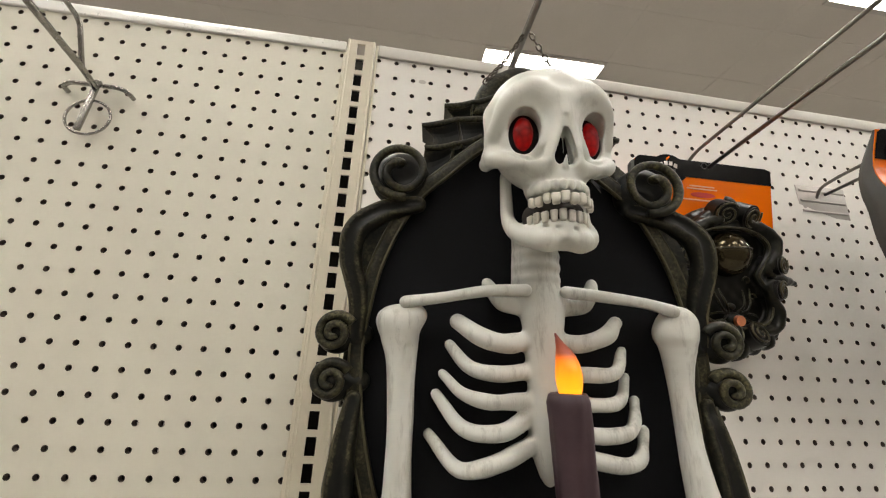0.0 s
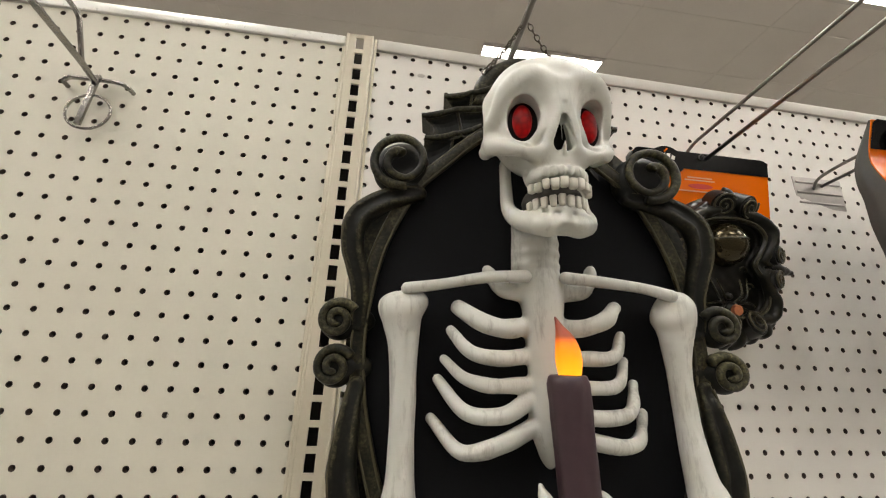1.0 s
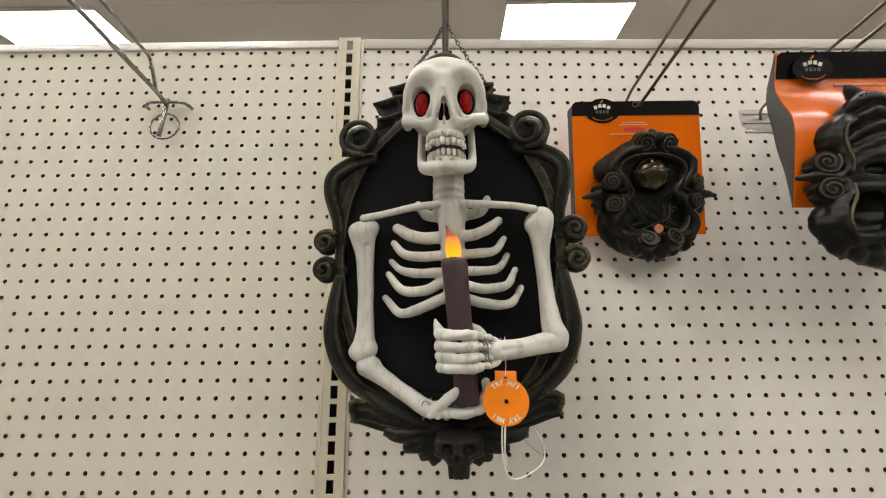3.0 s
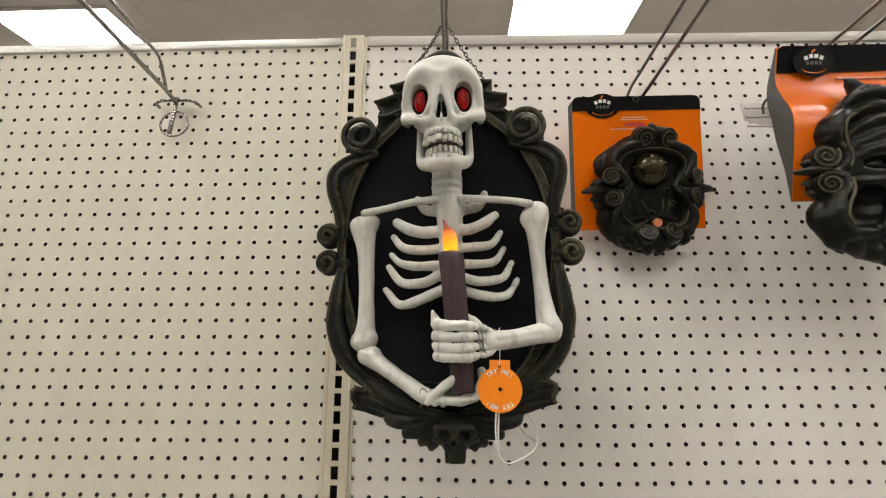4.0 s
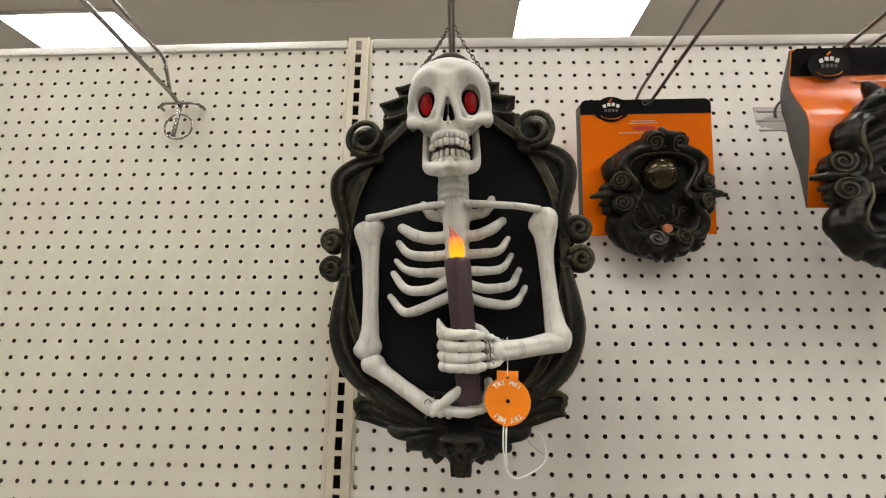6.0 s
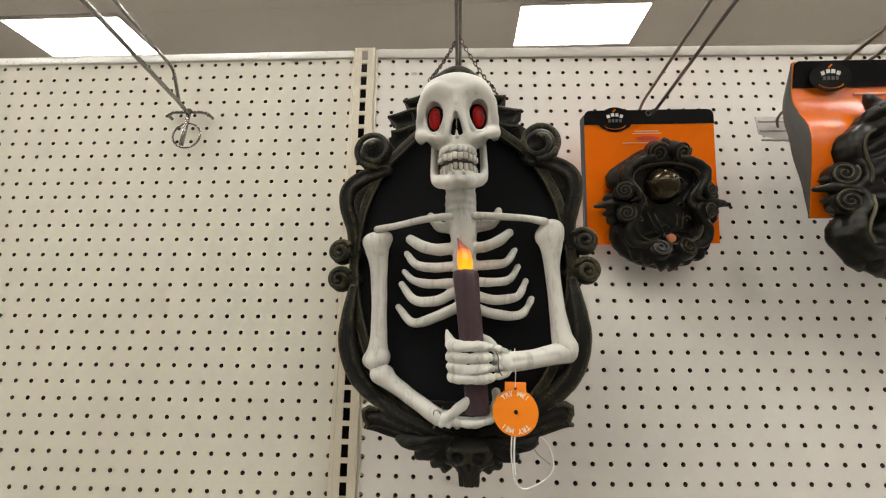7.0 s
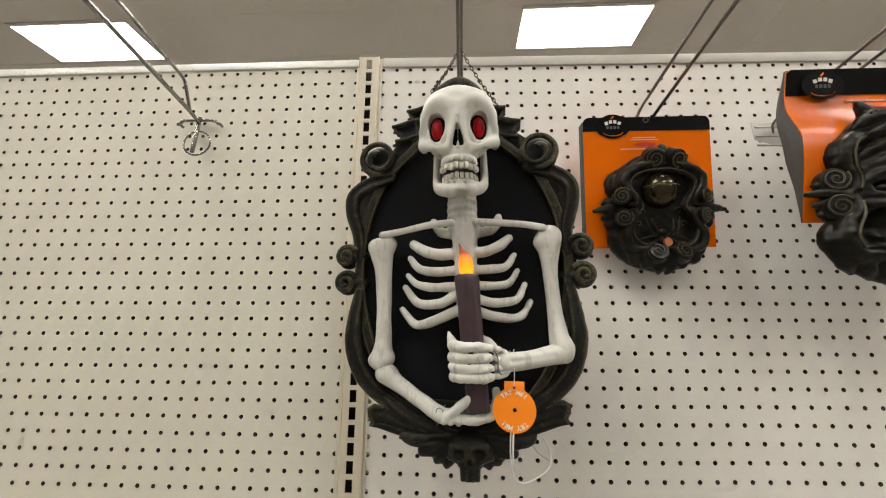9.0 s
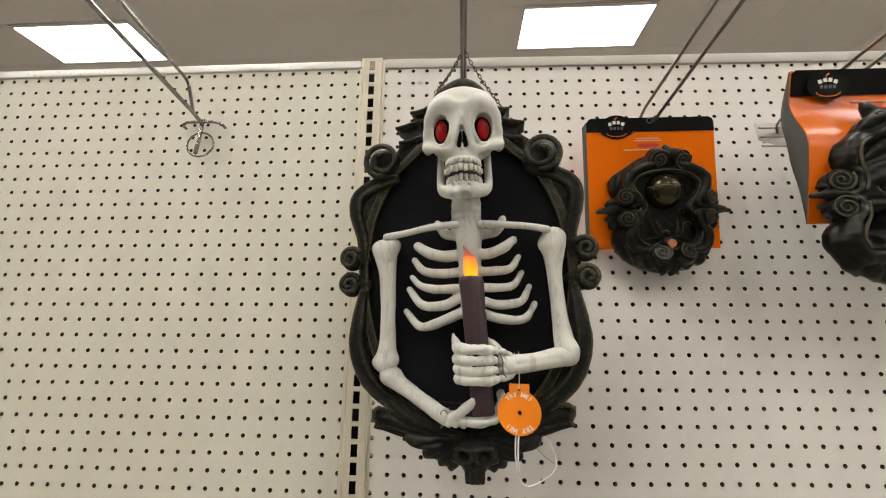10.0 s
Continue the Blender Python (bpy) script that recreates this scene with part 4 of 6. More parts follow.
def build_grips():
    V = set_back(0.015)
    # upper grip, closed round the candle
    f = Field((-0.025, -0.08, -0.14), (0.062, -0.01, -0.07), 0.0009)
    rows = ((-0.0905, 0.0053), (-0.1000, 0.0052), (-0.1092, 0.0049), (-0.1175, 0.0045))
    for k, (v, r) in enumerate(rows):
        d = 0.0006 * (-1) ** k
        f.rod([V(0.029, v * 0.97 - 0.003, 0.068), V(0.0245, v * 0.98 - 0.002, 0.0705), V(0.015, v, 0.0725), V(0.0065 + d, v + 0.0003, 0.0725), V(0.0012, v + 0.0010, 0.0690), V(-0.0026, v + 0.0015, 0.060), V(0.0005, v + 0.002, 0.047)], [r * 0.86, r * 0.98, r * 0.84, r * 0.92, r * 1.03, r * 0.92, r * 0.7], 0.0009, n=34)
        # knuckles and the bones behind them
        y = v * 0.93 - 0.0072
        f.ball(V(0.0318, y + 0.0004, 0.0682), (0.0040, 0.0042, 0.0036), 0.0003)
        f.ball(V(0.0382 + d, y * 0.90 - 0.0105, 0.0655), (0.0036, 0.0040, 0.0031), 0.0003)
        f.rod([V(0.0400, y * 0.9 - 0.0105, 0.0640), V(0.0445, y * 0.7 - 0.032, 0.0600), V(0.0490, -0.1045, 0.0555)], [0.0030, 0.0034, 0.0050], 0.0008)
    f.rod([V(0.003, -0.0895, 0.066), V(-0.0020, -0.0860, 0.062), V(-0.0046, -0.0815, 0.0595), V(-0.0056, -0.0775, 0.0580)], [0.0046, 0.0042, 0.0034, 0.0020], 0.002, n=14)
    f.rod([V(0.0445, -0.1010, 0.052), V(0.038, -0.0950, 0.049), V(0.0330, -0.0895, 0.048), V(0.0255, -0.0820, 0.047)], [0.0050, 0.0040, 0.0046, 0.0022], 0.001, n=16)
    f.ball(V(0.040, -0.1050, 0.0560), (0.0085, 0.0070, 0.0105), 0.001)
    for k in range(3):
        v = (rows[k][0] + rows[k + 1][0]) / 2
        f.rod([V(0.002, v + 0.001, 0.0775), V(0.014, v, 0.0785), V(0.026, v * 0.98 - 0.002, 0.0755)], [0.0006, 0.0012, 0.0008], 0.0008, cut=True)
    f.rough(0.00040, 0.008, 4)
    f.put("bone_grip", M_BONE_WORN, plaque, "bony fingers closed round the candle", rounds=0)
    for u, tilt in ((0.0475, 0.2), (0.0390, -0.25)):
        ring = []
        for k in range(24):
            a = 2 * math.pi * k / 24
            rr = 0.0099 if u > 0.04 else 0.0135
            ring.append(V(u + tilt * 0.008 * math.sin(a) + 0.0008 * math.sin(5 * a), -0.1045 + rr * math.sin(a), 0.0545 + (rr - 0.001) * math.cos(a) + (0.0035 if u < 0.04 else 0)))
        tube("wrist_wire", ring, 0.0006, M_DARKSTEEL, plaque, sides=6, closed=True)
    # lower grip, open under the candle's foot
    f = Field((-0.04, -0.07, -0.18), (0.052, 0.005, -0.12), 0.0010)
    f.ball(V(-0.0090, -0.1530, 0.046), (0.0085, 0.0090, 0.0070), 0.002)
    for u, v in ((-0.0130, -0.1565), (-0.0065, -0.1578), (0.0005, -0.1580)):
        f.ball(V(u, v, 0.0500), (0.0036, 0.0045, 0.0034), 0.0012)
    f.rod([V(-0.0105, -0.1530, 0.050), V(-0.0030, -0.1475, 0.055), V(0.0030, -0.1430, 0.0570), V(0.0100, -0.1375, 0.0575), V(0.0170, -0.1325, 0.0570), V(0.0235, -0.1275, 0.0565)], [0.0052, 0.0042, 0.0047, 0.0040, 0.0034, 0.0010], 0.001, n=24)
    f.rod([V(0.0005, -0.1445, 0.0622), V(0.0060, -0.1400, 0.0635), V(0.0120, -0.1355, 0.0625)], [0.0004, 0.0011, 0.0004], 0.001, cut=True)
    f.rod([V(-0.006, -0.1540, 0.050), V(0.006, -0.1545, 0.056), V(0.014, -0.1545, 0.057), V(0.023, -0.1535, 0.057), V(0.0310, -0.1515, 0.054), V(0.0345, -0.1450, 0.050)], [0.0044, 0.0036, 0.0040, 0.0034, 0.0038, 0.0028], 0.0006, n=26)
    f.rod([V(-0.006, -0.1560, 0.044), V(0.008, -0.1572, 0.047), V(0.018, -0.1572, 0.047), V(0.028, -0.1550, 0.045), V(0.0350, -0.1480, 0.042), V(0.0360, -0.1390, 0.040)], [0.0042, 0.0033, 0.0037, 0.0033, 0.0036, 0.0028], 0.0006, n=26)
    f.rod([V(-0.006, -0.1560, 0.036), V(0.012, -0.1580, 0.036), V(0.028, -0.1530, 0.034), V(0.0350, -0.1420, 0.032), V(0.0350, -0.1330, 0.032)], [0.0050, 0.0044, 0.0046, 0.0044, 0.0040], 0.0006, n=22)
    f.rough(0.00035, 0.009, 5)
    f.put("bone_grip", M_BONE_WORN, plaque, "open bony fingers under the candle's foot", rounds=0)
    ring = [V(-0.0175 + 0.004 * math.sin(a), -0.1535 + 0.0090 * math.sin(a), 0.0415 + 0.0086 * math.cos(a)) for a in np.linspace(0, 2 * math.pi, 24, endpoint=False)]
    tube("wrist_wire", ring, 0.0006, M_DARKSTEEL, plaque, sides=6, closed=True)
    tube("wrist_wire", [V(-0.0170 + 0.0030 * math.cos(a), -0.1480 + 0.0030 * math.sin(a), 0.0525) for a in np.linspace(0, 5.2, 14)], 0.0005, M_DARKSTEEL, plaque, sides=6)


build_grips()


def build_candle():
    V = set_back(0.015)
    n, m = 40, 34
    verts, faces = [], []
    a0, a1 = np.array(V(0.0118, -0.0240, 0.0580)), np.array(V(0.0190, -0.1480, 0.0520))
    for i in range(m):
        t = i / (m - 1)
        c = a0 + (a1 - a0) * t
        for k in range(n):
            q = 2 * math.pi * k / n
            r = 0.0116 - 0.0010 * t
            r += 0.0005 * math.sin(7 * q + 1.5 * math.sin(3 * t)) * (1 - 0.4 * t) + 0.0004 * noise.noise((3 * math.cos(q), 3 * math.sin(q), 14 * t))
            if t < 0.03:
                r -= 0.0012 * (1 - t / 0.03)
            drip = 0.0012 * max(0.0, math.sin(4 * q + 0.8)) * max(0.0, 1 - t / 0.22)
            r += drip
            verts.append(c + np.array((r * math.cos(q), r * math.sin(q), 0)))
    for i in range(m - 1):
        for k in range(n):
            l = (k + 1) % n
            faces.append((i * n + k, (i + 1) * n + k, (i + 1) * n + l, i * n + l))
    b = len(verts)
    for s, z in ((0.88, 0.0010), (0.70, -0.0005), (0.30, -0.0012)):
        for k in range(n):
            p = verts[k] - a0
            verts.append(a0 + p * s + np.array((0, 0, z)))
    rings = [0, b, b + n, b + 2 * n]
    for r0, r1 in zip(rings, rings[1:]):
        for k in range(n):
            l = (k + 1) % n
            faces.append((r0 + k, r0 + l, r1 + l, r1 + k))
    faces.append(tuple(b + 2 * n + k for k in range(n)))
    faces.append(tuple((m - 1) * n + k for k in reversed(range(n))))
    candle = mesh_object("candle", verts, faces, M_CANDLE, plaque, "dark purple fluted candle", smooth=True)
    f = Field((-0.006, -0.058, -0.034), (0.03, -0.028, 0.018), 0.0007)
    f.rod([V(0.0122, -0.0250, 0.060), V(0.0122, -0.0155, 0.060), V(0.0112, -0.0065, 0.060), V(0.0085, 0.0012, 0.060), V(0.0058, 0.0080, 0.060)], [0.0056, 0.0074, 0.0060, 0.0028, 0.0006], 0.002, n=26)
    f.put("flame", M_FLAME, candle, "glowing orange plastic flame with a dark red tip")


build_candle()


def build_skull():
    """Skull in its own frame: x across, -y forward, z up, about the plaque's heights."""
    f = Field((-0.058, -0.088, 0.076), (0.058, 0.028, 0.208), 0.0010)
    W = lambda x, v, w: (x, -w, v)
    f.ball(W(0, 0.1585, 0.022), (0.0428, 0.042, 0.0342), 0.01)
    f.ball(W(0, 0.1575, 0.036), (0.0405, 0.0275, 0.0292), 0.010)
    f.ball(W(0, 0.1320, 0.035), (0.0390, 0.0285, 0.0270), 0.008)
    for s in (-1, 1):
        f.ball(W(s * 0.0200, 0.1560, 0.0400), (0.0190, 0.0215, 0.0230), 0.008)
        f.rod([W(s * 0.008, 0.1560, 0.0590), W(s * 0.020, 0.1600, 0.0605), W(s * 0.034, 0.1535, 0.0525), W(s * 0.0405, 0.1390, 0.0405)], [0.0054, 0.0062, 0.0056, 0.0048], 0.006, n=16)
        f.rod([W(s * 0.0400, 0.1600, 0.0300), W(s * 0.0410, 0.1430, 0.0330), W(s * 0.0415, 0.1280, 0.0340)], [0.0045, 0.0045, 0.0050], 0.008, n=10)
        f.rod([W(s * 0.013, 0.1090, 0.0560), W(s * 0.026, 0.1120, 0.0535), W(s * 0.0365, 0.1180, 0.0455), W(s * 0.0420, 0.1235, 0.0345), W(s * 0.0425, 0.1270, 0.0220)], [0.0050, 0.0054, 0.0056, 0.0054, 0.0050], 0.005, n=18)
    f.rod([W(0, 0.1560, 0.0545), W(0, 0.1500, 0.0575), W(0, 0.1430, 0.0600)], [0.0070, 0.0064, 0.0054], 0.009, n=10)
    for s in (-1, 1):
        f.rod([W(s * 0.0015, 0.1440, 0.0605), W(s * 0.0062, 0.1260, 0.0625), W(s * 0.0090, 0.1120, 0.0595)], [0.0028, 0.0033, 0.0036], 0.005, n=12)
    f.ball(W(0, 0.1050, 0.0415), (0.0205, 0.0190, 0.0165), 0.005)
    f.rod([W(-0.0185, 0.0960, 0.046), W(-0.012, 0.0965, 0.0555), W(0, 0.0968, 0.0595), W(0.012, 0.0965, 0.0555), W(0.0185, 0.0960, 0.046)], [0.0024, 0.0025, 0.0025, 0.0025, 0.0024], 0.004, n=18)
    for k in range(10):
        a = radians((k - 4.5) * 15.5)
        f.ball(W(0.0192 * math.sin(a), 0.0958, 0.0440 + 0.0188 * math.cos(a)), (0.0017, 0.0018, 0.0034), 0.0030)
    # soft dishes round the eyes, then the openings themselves
    for s in (-1, 1):
        f.ball(W(s * 0.0232, 0.1345, 0.0735), (0.0150, 0.0170, 0.0180), 0.005, cut=True)
        f.ball(W(s * 0.0234, 0.1346, 0.0530), (0.0108, 0.0120, 0.0156), 0.0012, cut=True, turn=(0, 0, 18 * s))
    # folds under the eyes, nose, hollows
    for s in (-1, 1):
        fold = ((0.0125, 0.1225), (0.0155, 0.1165), (0.0205, 0.1135), (0.0265, 0.1145), (0.0320, 0.1190))
        f.rod([W(s * x, v, f.front(s * x, v) + 0.0004) for x, v in fold], [0.0005, 0.0016, 0.0022, 0.0016, 0.0005], 0.0016, cut=True, n=16)
        for w in (0.080, 0.074, 0.068, 0.062, 0.056):
            f.bone(W(s * 0.0036, 0.1140, w), W(s * 0.0003, 0.1385, w), 0.0040, 0.0020, 0.0010, cut=True)
        f.ball(W(s * 0.0290, 0.1000, 0.0540), (0.0075, 0.0120, 0.0085), 0.002, cut=True)
        f.bone(W(s * 0.0300, 0.1075, 0.0480), W(s * 0.0480, 0.1125, 0.0260), 0.0040, 0.0050, 0.002, cut=True)
        f.ball(W(s * 0.0205, 0.1020, f.front(s * 0.0205, 0.1020) + 0.001), (0.0030, 0.0030, 0.0024), 0.0015, cut=True)
    f.ball(W(0, 0.1650, 0.0700), (0.0070, 0.0045, 0.0050), 0.006, cut=True)
    f.ball(W(0, 0.0850, 0.026), (0.0165, 0.030, 0.011), 0.003, cut=True)
    f.bone(W(0, 0.1085, 0.0605), W(0, 0.1145, 0.0630), 0.0020, 0.0008, 0.0012)
    skull = f.put("skull", M_BONE, plaque, "ivory skull with heavy brows and flared cheekbones", rounds=0)
    skull.matrix_local = pose(0.0040, -0.0080, -0.0022, 0, 0, 4) @ Matrix.Diagonal((0.925, 1, 0.995, 1))

    for s in (-1, 1):
        g = Field((s * 0.0238 - 0.016, -0.072, 0.106), (s * 0.0238 + 0.016, -0.036, 0.156), 0.001)
        g.ball(W(s * 0.0234, 0.1346, 0.0452), (0.0122, 0.0070, 0.0168), 0.001, turn=(0, 0, 22 * s))
        g.put("eye_socket", M_SOCKET, skull, "black socket lining")
        g = Field((s * 0.0238 - 0.011, -0.072, 0.114), (s * 0.0238 + 0.011, -0.044, 0.150), 0.0008)
        g.ball(W(s * 0.0234, 0.1344, 0.0498), (0.0069, 0.0054, 0.0119), 0.001, turn=(0, 0, 18 * s))
        g.put("eye", M_EYE, skull, "glowing red faceted eye")
    g = Field((-0.016, -0.07, 0.100), (0.016, -0.036, 0.146), 0.001)
    g.bone(W(0, 0.1150, 0.0470), W(0, 0.1400, 0.0500), 0.0092, 0.0052, 0.002)
    g.put("nose_cavity", M_SOCKET, skull, "dark nose cavity")
    g = Field((-0.028, -0.068, 0.066), (0.028, -0.012, 0.104), 0.0012)
    g.ball(W(0, 0.0855, 0.0365), (0.0205, 0.0190, 0.0110), 0.002)
    g.put("mouth_cavity", M_MOUTH, skull, "dark inside of the mouth")

    def tooth(name, parent, x, v, w, turn, width, height):
        bm = bmesh.new()
        add_box(bm, (-width / 2, -0.0022, -height / 2), (width / 2, 0.0022, height / 2), 0.0011, 2)
        for q in bm.verts:
            q.co.x *= 1 + 0.10 * q.co.z / (height / 2)
        bmesh.ops.transform(bm, matrix=pose(x, -w, v, 0, 0, turn), verts=bm.verts)
        part(name, bm, M_TOOTH, parent, "", True)

    for k in range(10):
        a = (k - 4.5) * 15.5
        q = radians(a)
        tooth("tooth", skull, 0.0203 * math.sin(q), 0.0874 + 0.0005 * math.cos(3 * k), 0.0440 + 0.0198 * math.cos(q), a, 0.0052 if 3 <= k <= 6 else 0.0044, 0.0066 if 3 <= k <= 6 else 0.0058)

    f = Field((-0.05, -0.085, 0.045), (0.05, 0.0, 0.125), 0.0011)
    for s in (-1, 1):
        f.rod([W(s * 0.0322, 0.1170, 0.024), W(s * 0.0324, 0.1000, 0.026), W(s * 0.0322, 0.0830, 0.0295), W(s * 0.0290, 0.0715, 0.0410), W(s * 0.0190, 0.0650, 0.0515), W(0, 0.0640, 0.0565)], [0.0046, 0.0050, 0.0054, 0.0060, 0.0064, 0.0064], 0.004, n=26)
        f.ball(W(s * 0.0125, 0.0625, 0.0565), (0.0085, 0.0070, 0.0058), 0.004)
    f.rod([W(-0.0210, 0.0725, 0.044), W(-0.013, 0.0712, 0.0555), W(0, 0.0708, 0.0590), W(0.013, 0.0712, 0.0555), W(0.0210, 0.0725, 0.044)], [0.0042] * 5, 0.003, n=18)
    f.ball(W(0, 0.0570, 0.0610), (0.0070, 0.0060, 0.0035), 0.004, cut=True)
    for x, v in ((-0.0070, 0.0690), (-0.0145, 0.0705), (0.0060, 0.0685)):
        f.ball(W(x, v, f.front(x, v) + 0.0004), (0.0022, 0.0020, 0.0013), 0.0008, cut=True)
    jaw = f.put("lower_jaw", M_BONE, plaque, "ivory hinged lower jaw", rounds=0)
    jaw.matrix_local = pose(0.0042, -0.0030, 0.0000, 0, 0, 4) @ Matrix.Diagonal((0.80, 1, 1, 1))
    for k in range(10):
        a = (k - 4.5) * 16
        q = radians(a)
        tooth("tooth", jaw, 0.0222 * math.sin(q), 0.0762 + 0.0004 * math.sin(2 * k), 0.0415 + 0.0212 * math.cos(q), a, 0.0049, 0.0076)


build_skull()


def build_chain():
    """Two runs of twisted links from the hook down to the plaque's shoulders."""
    top = np.array(V(0.0072, 0.2720, 0.003))
    link = None
    for foot in (V(-0.0300, 0.2180, 0.000), V(0.0500, 0.1885, 0.004)):
        foot = np.array(foot)
        n = 17
        for i in range(n):
            t = (i + 0.5) / n
            p = top + (foot - top) * t + np.array((0.0, 0.0, -0.004 * math.sin(math.pi * t)))
            if link is None:
                pts = []
                for k in range(16):
                    a = 2 * math.pi * k / 16
                    pts.append((0.0019 * math.cos(a), 0.0006 * math.sin(2 * a), 0.0033 * math.sin(a)))
                link = tube("chain_link", pts, 0.00062, M_CHAIN, plaque, sides=6, closed=True)
                ob = link
            else:
                ob = new("chain_link", link.data)
                ob.parent = plaque
            d = Vector(foot - top).normalized()
            ob.matrix_local = Matrix.Translation(p) @ d.to_track_quat("Z", "Y").to_matrix().to_4x4() @ pose(0, 0, 0, 0, 0, 35 + 90 * (i % 2) + 9 * math.sin(3 * i))


build_chain()


# ---- the round tag and its cord ----
def build_tag():
    m = plaque.matrix_world @ Matrix.Translation(V(0.0512, -0.1468, 0.0480)) @ pose(0, 0, 0, -4, 2, 0)
    tag = thing("try_me_tag", m, "round orange card tag with white print, tied to the skeleton's wrist", "tag")
    bm = bmesh.new()
    ring = [(0.0195 * math.cos(2 * math.pi * k / 48), 0.0195 * math.sin(2 * math.pi * k / 48)) for k in range(48)]
    vs = [[bm.verts.new((x, y, z)) for x, z in ring] for y in (-0.0003, 0.0003)]
    bm.faces.new(vs[0]), bm.faces.new(vs[1][::-1])
    for k in range(48):
        l = (k + 1) % 48
        bm.faces.new((vs[0][l], vs[0][k], vs[1][k], vs[1][l]))
    part("tag_disc", bm, M_TAG, tag)
    boxed("tag_tab", (-0.0088, -0.00055, 0.0150), (0.0095, 0.00015, 0.0248), M_TAG, tag, "", 0.0002)
    bm = bmesh.new()
    bmesh.ops.create_cone(bm, segments=16, radius1=0.0012, radius2=0.0012, depth=0.0004, cap_ends=True, matrix=pose(0.0002, -0.0007, 0.0195, 90))
    part("tag_hole", bm, M_CARDBLACK, tag, "punched hole")
    bm = bmesh.new()
    bmesh.ops.create_cone(bm, segments=18, radius1=0.0019, radius2=0.0014, depth=0.0022, cap_ends=True, matrix=pose(0.0004, -0.0012, 0.0000, 90))
    part("push_button", bm, M_CARDBLACK, tag, "small dark push button", True, 40)
    text = "TRY ME!"
    for base in (0, 180):
        for k, ch in enumerate(text):
            if ch == " ":
                continue
            a = radians(90 + base - (k - 3) * 13.5)
            lettering("print_letter", ch, 0.0056, M_WHITE, Matrix.Translation((0.0153 * math.cos(a), -0.00045, 0.0153 * math.sin(a))) @ pose(0, 0, 0, 0, -(math.degrees(a) - 90), 0) @ pose(0, 0, 0, 90, 0, 0), tag, depth=0.0001)
    loop = spline([(0.0000, -0.0009, 0.0195), (0.0006, -0.001, 0.030), (0.0004, 0.000, 0.0500), (0.0008, 0.006, 0.0535)], 14)
    tube("tie_loop", loop, 0.00035, M_CORD, tag, "clear plastic tie", sides=6)
    line = [(-0.0025, 0.0008, -0.012), (-0.0036, 0.001, -0.022), (-0.0040, 0.001, -0.036), (-0.002, 0.002, -0.052), (0.004, 0.004, -0.0595), (0.014, 0.010, -0.0590), (0.0285, 0.020, -0.0525), (0.0335, 0.028, -0.044), (0.030, 0.040, -0.031), (0.021, 0.052, -0.024), (0.012, 0.060, -0.020)]
    tube("cord", spline(line, 70), 0.0007, M_CORD, tag, "thin white cord looping behind the plaque", sides=8)
    tube("cord", spline([(0.0000, 0.0008, -0.012), (-0.0012, 0.001, -0.022), (-0.0018, 0.0012, -0.038), (-0.001, 0.0025, -0.050)], 20), 0.0008, M_CORD, tag, "", sides=8)
    tube("tie_end", spline([(0.014, 0.052, -0.030), (0.022, 0.056, -0.043), (0.034, 0.060, -0.052)], 12), 0.0006, M_GRID, tag, "grey end of the plastic tie", sides=6)


build_tag()


# ---- peg hooks ----
def peg_hook(name, x, z, reach, label, upper=0.022, plate=True, dark=False, y0=0.0, dx=0.014, label_reach=None, rise=0.11, plate_at=(0.0, 0.0)):
    """A double wire hook on a ribbed backplate: a straight peg and the label wire over it."""
    mat = M_DARKSTEEL if dark else M_CHROME
    t = thing(name, pose(x, y0, z), label, "peg hook", "peg hooks")
    if plate:
        bm = bmesh.new()
        px, pz = plate_at
        add_box(bm, (px - 0.034, -0.0022, pz - 0.031), (px + 0.052, -0.0006, pz + 0.021), 0.0006)
        for zz in (-0.022, -0.005, 0.012):
            v, f = sweep([(px - 0.030, -0.0024, pz + zz), (px + 0.048, -0.0024, pz + zz)], 0.0018, 8)
            vs = [bm.verts.new(tuple(p)) for p in v]
            for q in f:
                bm.faces.new([vs[i] for i in q])
        part("backplate", bm, M_PLATE, t, "ribbed zinc backplate", True, 40)
    tube("peg", bent([(0, 0.002, 0), (0, -reach, rise * reach), (0, -reach - 0.012, rise * reach + 0.008)], 0.01), 0.0025, mat, t, sides=10)
    far = label_reach or reach + 0.02
    tube("label_wire", bent([(dx * 0.5, -0.001, -0.006), (dx, -0.02, upper * 0.6), (dx, -0.05, upper + rise * 0.05), (dx, -far, upper + rise * far), (dx + 0.004, -far - 0.008, upper + rise * far - 0.010)], 0.012), 0.0023, mat, t, sides=10)
    return t


